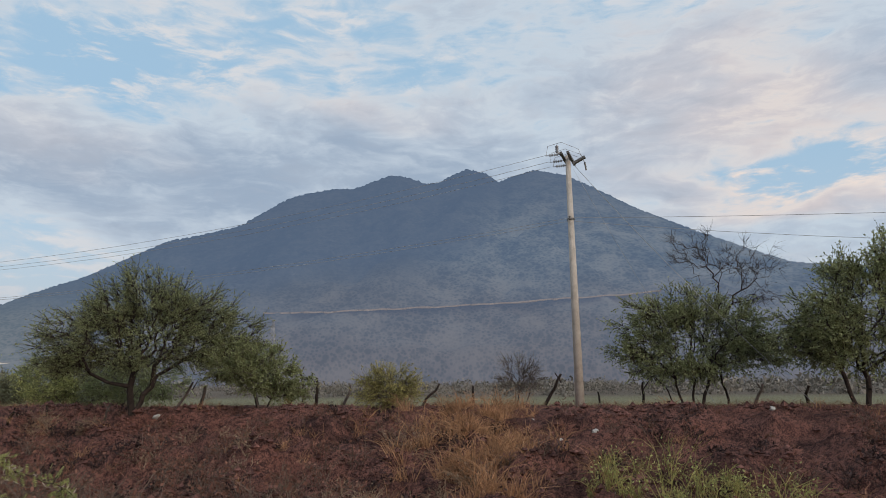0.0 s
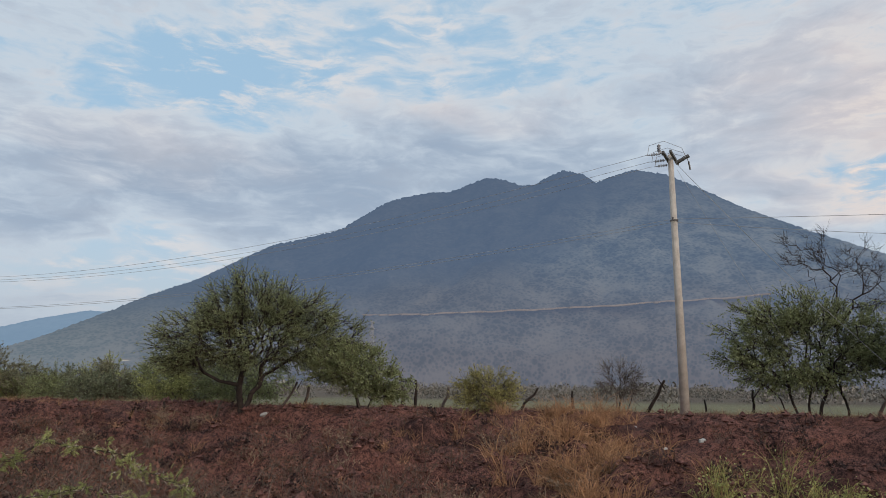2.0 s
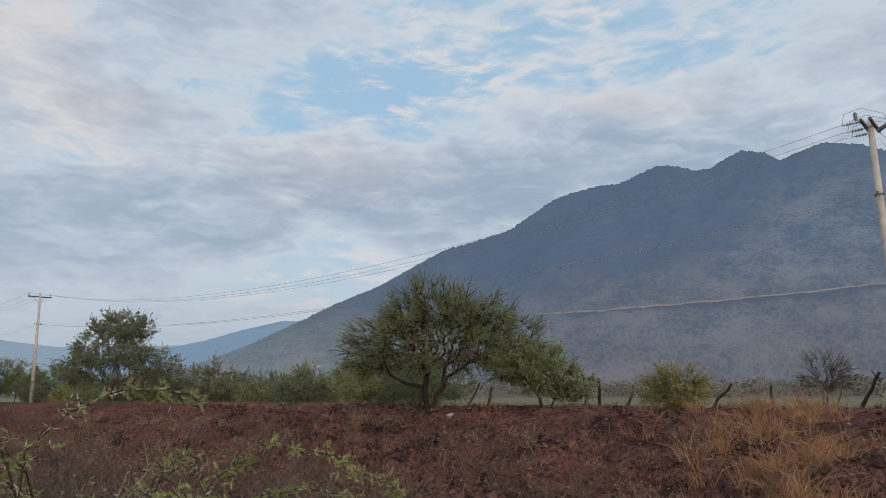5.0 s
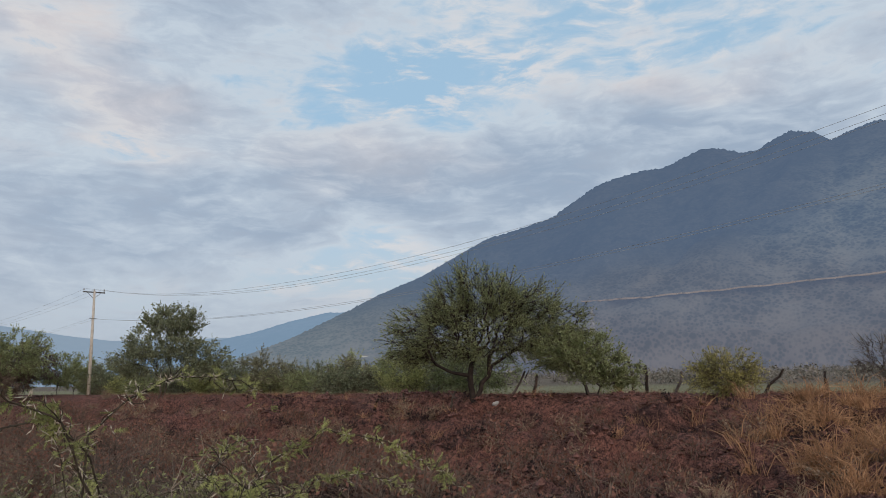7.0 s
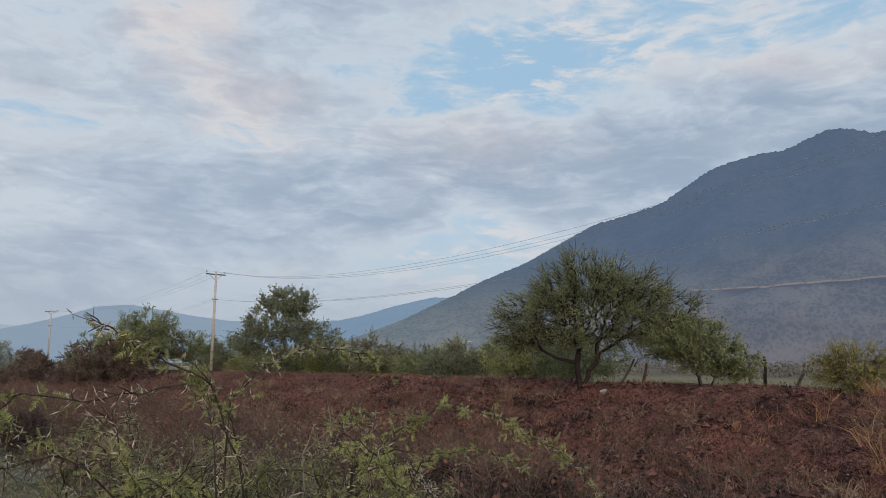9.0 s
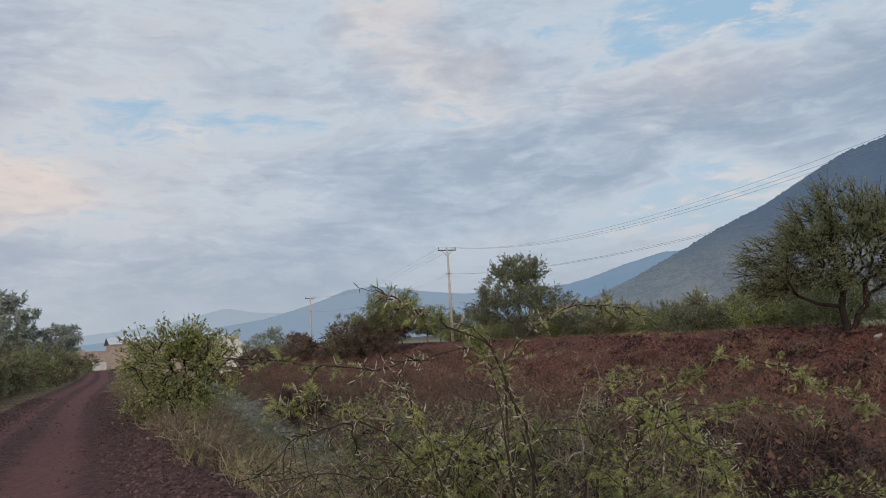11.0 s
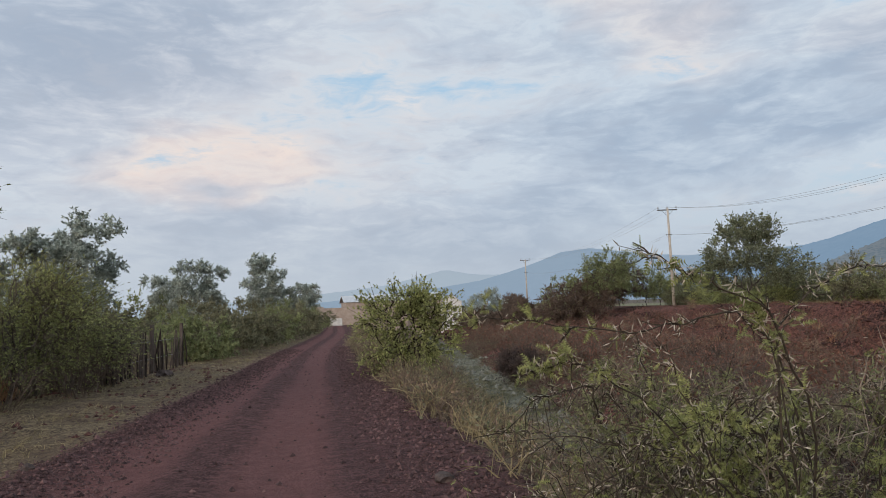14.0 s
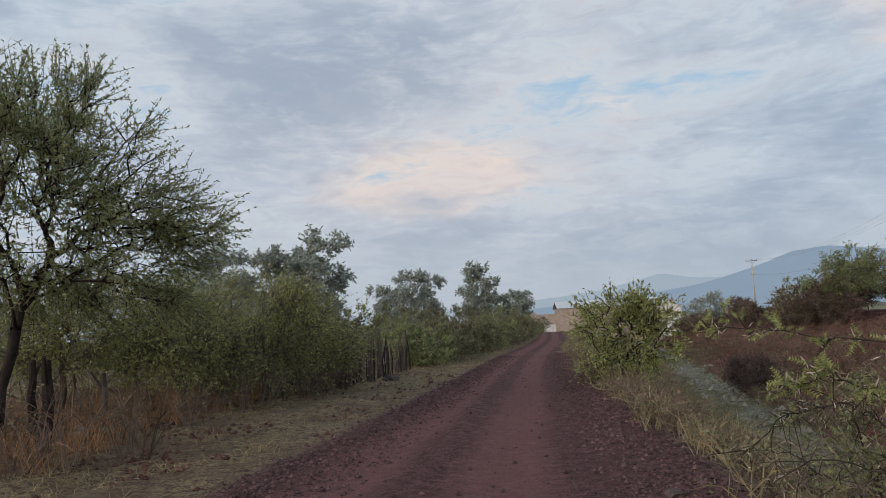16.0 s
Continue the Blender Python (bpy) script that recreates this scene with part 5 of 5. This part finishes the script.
def clods(name, label, X, Y, size, mat):
    rng = np.random.default_rng(3)
    n = len(X)
    o = np.array([[1, 0, 0], [0, 1, 0], [-1, 0, 0], [0, -1, 0], [0, 0, 0.8], [0, 0, -0.6]], float)
    s = size * (0.35 + 1.1 * rng.random(n) ** 2.5)
    a = rng.random(n) * 6.28
    p = o[None] * (0.7 + 0.6 * rng.random((n, 6, 1))) * s[:, None, None]
    c, sn = np.cos(a)[:, None], np.sin(a)[:, None]
    v = np.stack([p[..., 0] * c - p[..., 1] * sn, p[..., 0] * sn + p[..., 1] * c, p[..., 2]], -1)
    v = v + np.stack([X, Y, height(X, Y) + s * 0.15], -1)[:, None]
    t = np.array([[0, 1, 4], [1, 2, 4], [2, 3, 4], [3, 0, 4], [1, 0, 5], [2, 1, 5], [3, 2, 5], [0, 3, 5]])
    f = (t[None] + (np.arange(n) * 6)[:, None, None]).reshape(-1, 3)
    return tagged(new(name, mesh(name, v, None, [mat], tris=f)), label, "clods", kind="stuff")


X, Y = scatter(rg, 9000, lambda x, y: on_bank(x, y) * (0.04 + 0.96 * patchy(x, y, 2.6, 0.1, 0.8)), 12, 36, -13, 34)
clods("bank_clods", "loose dark earth clods on the bank", X, Y, 0.10, CLOD)
X, Y = scatter(rg, 2600, lambda x, y: verge(x, y) * patchy(x, y + 9, 1.8, -0.2, 0.6), -9, 0, 5, 26)
clods("verge_clods", "brown clods and litter on the verge", X, Y, 0.045, CLOD)
X, Y = scatter(rg, 260, lambda x, y: (np.abs(off_line(x, y) - 4.0) < 1.4) * 0.9, 4, 16, 9, 45)
clods("ditch_rubble", "grey rubble in the ditch bed", X, Y, 0.16, RUBBLE)
edge = lambda x, y: np.exp(-((np.abs(across_road(x, y)) - 2.0) / 0.5) ** 2) + 0.03
X, Y = scatter(rg, 17000, lambda x, y: edge(x, y) * (np.abs(across_road(x, y)) < 3.2), -5, 4, 4.5, 34)
clods("road_gravel", "loose reddish gravel along the road", X, Y, 0.028, GRAVEL)


# ---- thorn bushes close by ----
def thorn_bush(at, label, seed, canes, n, reach, rise, foliage, dense=1.0):
    """Arching canes with side twigs, paired pale thorns and feathery leaves made of small leaflets."""
    rng = np.random.default_rng(seed)
    z = float(height(at[0], at[1]))
    ob = thing("thorn_bush", (at[0], at[1], z), label, "bush", "thorn bushes")
    lines = []
    for pts in canes:
        lines.append(np.array(pts, float) - [at[0], at[1], z])
    for k in range(n):
        a = rng.random() * 6.28
        out = np.array([math.cos(a), math.sin(a), 0])
        b0 = out * rng.random() * 0.35
        ln, hi = reach * (0.4 + 0.7 * rng.random()), rise * (0.45 + 0.6 * rng.random())
        c1, c2 = b0 + out * ln * 0.25 + [0, 0, hi * 1.25], b0 + out * ln + [0, 0, hi * (0.35 + 0.6 * rng.random())]
        u = np.linspace(0, 1, 9)[:, None]
        lines.append(b0 * (1 - u) ** 2 + 2 * u * (1 - u) * c1 + u * u * c2 + rng.normal(size=(9, 3)) * 0.025 + [0, 0, -0.1] * (1 - u))
    nodes, tops, ways, lush = [], [], [], []
    for number, p in enumerate(lines):
        m = max(6, int(len(p) * 3))
        u = np.linspace(0, len(p) - 1, m)
        q = np.stack([np.interp(u, np.arange(len(p)), p[:, i]) for i in range(3)], -1)
        q = q + rng.normal(size=q.shape) * 0.008
        r = np.linspace(0.006, 0.0015, m) if number < len(canes) else np.linspace(0.010, 0.002, m)
        length = np.linalg.norm(np.diff(q, axis=0), axis=1).sum()
        w = 0.12 + 0.88 * rng.random(int(length / (0.05 if number < len(canes) else 0.026) * dense))
        g = np.gradient(q, axis=0)
        n0 = np.stack([np.interp(w * (m - 1), np.arange(m), q[:, i]) for i in range(3)], -1)
        d0 = unit(np.stack([np.interp(w * (m - 1), np.arange(m), g[:, i]) for i in range(3)], -1))
        t0 = unit(d0 * 0.6 + rng.normal(size=d0.shape) * 0.75 + [0, 0, 0.05])
        tl = (0.06 + 0.22 * rng.random(len(n0)) ** 1.5) * (0.3 if number < len(canes) else 1.0)
        mid, end = n0 + t0 * (tl * 0.5)[:, None], n0 + t0 * tl[:, None] + rng.normal(size=n0.shape) * 0.025 - np.array([0, 0, 1]) * (tl * 0.15)[:, None]
        w0 = np.full(len(n0), 0.0026)
        v, f = join(tubes(q[:-1], q[1:], r[:-1], r[1:], 5), bent_twigs(n0, mid, end, w0, rng))
        part("cane", mesh("cane", v, f, [GREENBARK], smooth=True), None, ob)
        nodes.append(n0), tops.append(end), ways.append(t0)
        lush.append(np.full(len(n0), (1.0 if rng.random() < 0.72 else 0.25) if number >= len(canes) else 0.8))
    N, E, T = np.concatenate(nodes), np.concatenate(tops), np.concatenate(ways)
    # thorns in pairs
    k = rng.integers(0, len(N), int(len(N) * 1.6))
    u = rng.random(len(k))[:, None]
    B = np.where(rng.random(len(k))[:, None] < 0.35, N[k], N[k] + (E - N)[k] * u)
    a = unit(rng.normal(size=B.shape))
    tt = 0.02 + 0.03 * rng.random(len(k))
    spread = T[k] * 0.3
    thin = np.full(len(k), 0.0027)
    v, f = join(blades(B, unit(a + spread), tt, thin, rng), blades(B, unit(spread - a), tt, thin, rng))
    tagged(part("thorn_cover", mesh("thorn_cover", v, f, [THORN]), None, ob, "pale paired thorns"), kind="stuff")
    # leaves: a short rib with pairs of leaflets
    per = 7
    lush = np.repeat(np.concatenate(lush), per)
    P = np.repeat(N, per, 0) + (np.repeat(E - N, per, 0)) * rng.random((len(N) * per, 1))
    green = noise_mask(P + [at[0], at[1], z], rng) & (rng.random(len(P)) < lush)
    P, R = P[green], unit(np.repeat(T, per, 0)[green] * 0.4 + rng.normal(size=(green.sum(), 3)) * 0.8)
    rl = 0.032 + 0.03 * rng.random(len(P))
    side = unit(np.cross(R, rng.normal(size=R.shape)))
    sets = []
    for j in range(6):
        q = P + R * (rl * (0.12 + 0.16 * j))[:, None]
        for sg in (-1, 1):
            d = unit(side * sg + R * 0.45)
            L = rl * (0.27 - 0.03 * abs(j - 2.0))
            tip = q + d * L[:, None]
            wd = R * (L * 0.30)[:, None]
            vv = np.stack([q - wd, q + wd, tip], 1).reshape(-1, 3)
            sets.append((vv, np.arange(len(vv)).reshape(-1, 3)))
    v, f = join(*sets)
    part("foliage", mesh("foliage", v, None, [foliage], tris=f), None, ob)
    return ob


def noise_mask(p, rng):
    """Leaves come in patches; between them the twigs are bare."""
    return rng.random(len(p)) < np.clip(0.5 + 0.9 * rough(p[:, 0] * 1.3 + p[:, 2], p[:, 1] * 1.3 - p[:, 2], 0.9, 2), 0.04, 1.0)


thorn_bush((2.35, 3.2), "thorny acacia bush with arching canes at the roadside", 71,
           [[(2.3, 3.2, -0.6), (2.2, 3.1, 0.5), (1.9, 2.95, 1.3), (1.66, 2.85, 1.5), (1.41, 2.86, 1.47), (1.15, 2.87, 1.43), (0.88, 2.98, 1.48), (0.63, 3.16, 1.53)],
            [(2.3, 3.1, -0.6), (1.9, 2.8, 0.4), (1.65, 2.5, 1.2), (1.45, 2.4, 1.5), (1.25, 2.4, 1.6), (1.12, 2.42, 1.66), (1.04, 2.46, 1.72)],
            [(2.2, 3.1, -0.6), (1.85, 2.9, 0.6), (1.75, 2.8, 1.4), (1.97, 2.82, 1.58), (2.32, 2.91, 1.67), (2.68, 2.97, 1.64), (3.07, 3.15, 1.54)],
            [(2.0, 2.9, -0.6), (1.7, 2.6, 0.5), (1.5, 2.42, 1.2), (1.42, 2.46, 1.6)],
            [(2.0, 3.0, -0.6), (1.5, 2.8, 0.6), (1.3, 2.6, 1.1), (1.17, 2.63, 1.43)],
            [(2.2, 3.2, -0.6), (1.7, 3.0, 0.7), (1.2, 2.85, 1.2), (0.95, 2.85, 1.35), (0.78, 2.95, 1.30)]],
           44, 1.3, 1.85, SPRAY)
thorn_bush((3.3, 3.6), "thorny acacia bush arching over the ditch", 72,
           [[(3.0, 3.5, -1.2), (2.78, 3.26, 0.6), (2.95, 3.1, 1.15), (3.26, 2.93, 1.36), (3.55, 2.76, 1.27), (3.75, 2.67, 1.16), (3.97, 2.53, 1.05), (4.15, 2.42, 0.8)],
            [(3.2, 3.6, -1.2), (3.3, 3.5, 0.4), (3.5, 3.3, 1.0), (3.8, 3.1, 1.05), (4.1, 2.9, 0.9)]],
           44, 1.35, 2.2, SPRAY)
thorn_bush((3.5, 5.2), "dull green thorn bush leaning over the ditch", 73, [], 30, 1.3, 2.0, SPRAY_DULL, 0.8)
thorn_bush((2.5, 4.8), "thorny acacia bush among dry weeds", 74, [], 26, 1.1, 1.6, SPRAY_DULL, 0.8)
thorn_bush((5.2, -1.2), "low thorn bush with fresh feathery leaves", 75, [], 26, 1.2, 2.4, SPRAY, 0.9)
for i, (x, y, rr, zz, mat) in enumerate(((2.65, 3.4, 1.0, 1.0, SPRAY_DULL), (3.5, 2.7, 0.95, 0.85, SPRAY), (3.2, 4.7, 1.05, 1.15, SPRAY_DULL), (2.2, 4.6, 0.75, 0.7, SPRAY_DULL), (5.2, -1.2, 0.9, 0.95, SPRAY))):
    plant("acacia_thicket", ground_at(x, y), "tangled inner twigs and small leaves of acacia scrub", "bush", 300 + i,
          [((0.2 * k - 0.3, 0.1 * k, -0.1), (0.3 * k - 0.4, 0.15 * k, 0.3)) for k in range(4)],
          [(0, 0, zz * 0.9, rr, rr, zz)], 110, twigs=7, twig=0.26, leaves=4, leaf=0.024, slim=0.24, bark=TWIG, foliage=mat, tip=0.0022, twig_r=0.0022, group="acacia thickets", outward=0.5)
plant("charred_brush", ground_at(9.6, 28.6), "dark purplish dead brush hanging over the ditch", "brush", 26,
      [((0, 0, -0.1), (0, 0, 0.2))], [(0, 0, 0.8, 0.9, 1.3, 0.75)], 110, twigs=7, twig=0.4, leaves=8, leaf=0.06, bark=DARKBARK, foliage=DARKSTONE)

# ---- scrub on the plain, up to the mountain's foot ----
far = np.random.default_rng(9)
n = 1500
hd = np.radians(np.where(far.random(n) < 0.85, 40 + 78 * far.random(n), -45 + 60 * far.random(n)))
dist = 75 + 900 * far.random(n) ** 1.6
X, Y = dist * np.sin(hd), dist * np.cos(hd)
keep = (np.abs(X - centre(Y)) > 8) & ((off_line(X, Y) > 45) | (hd < 0.2)) & ~((off_line(X, Y) < 85) & (hd > 0.9) & (far.random(n) < 0.8))
X, Y = X[keep], Y[keep]
m, k = len(X), 80
sz = (0.7 + 1.6 * far.random(m) ** 2) * np.clip(0.8 + np.hypot(X, Y) / 500, 0.8, 2.2)
u = unit(far.normal(size=(m, k, 3))) * far.random((m, k, 1)) ** 0.4
u[..., 2] = np.abs(u[..., 2]) * 1.1
p = np.stack([X, Y, height(X, Y)], -1)[:, None] + u * sz[:, None, None] * [1.2, 1.2, 1.15]
p = p.reshape(-1, 3)
s = np.repeat(sz, k) * (0.16 + 0.2 * far.random(len(p)))
v, f = leaflets(p, far.normal(size=p.shape) + [0, 0, 0.4], s, s * 0.35, far)
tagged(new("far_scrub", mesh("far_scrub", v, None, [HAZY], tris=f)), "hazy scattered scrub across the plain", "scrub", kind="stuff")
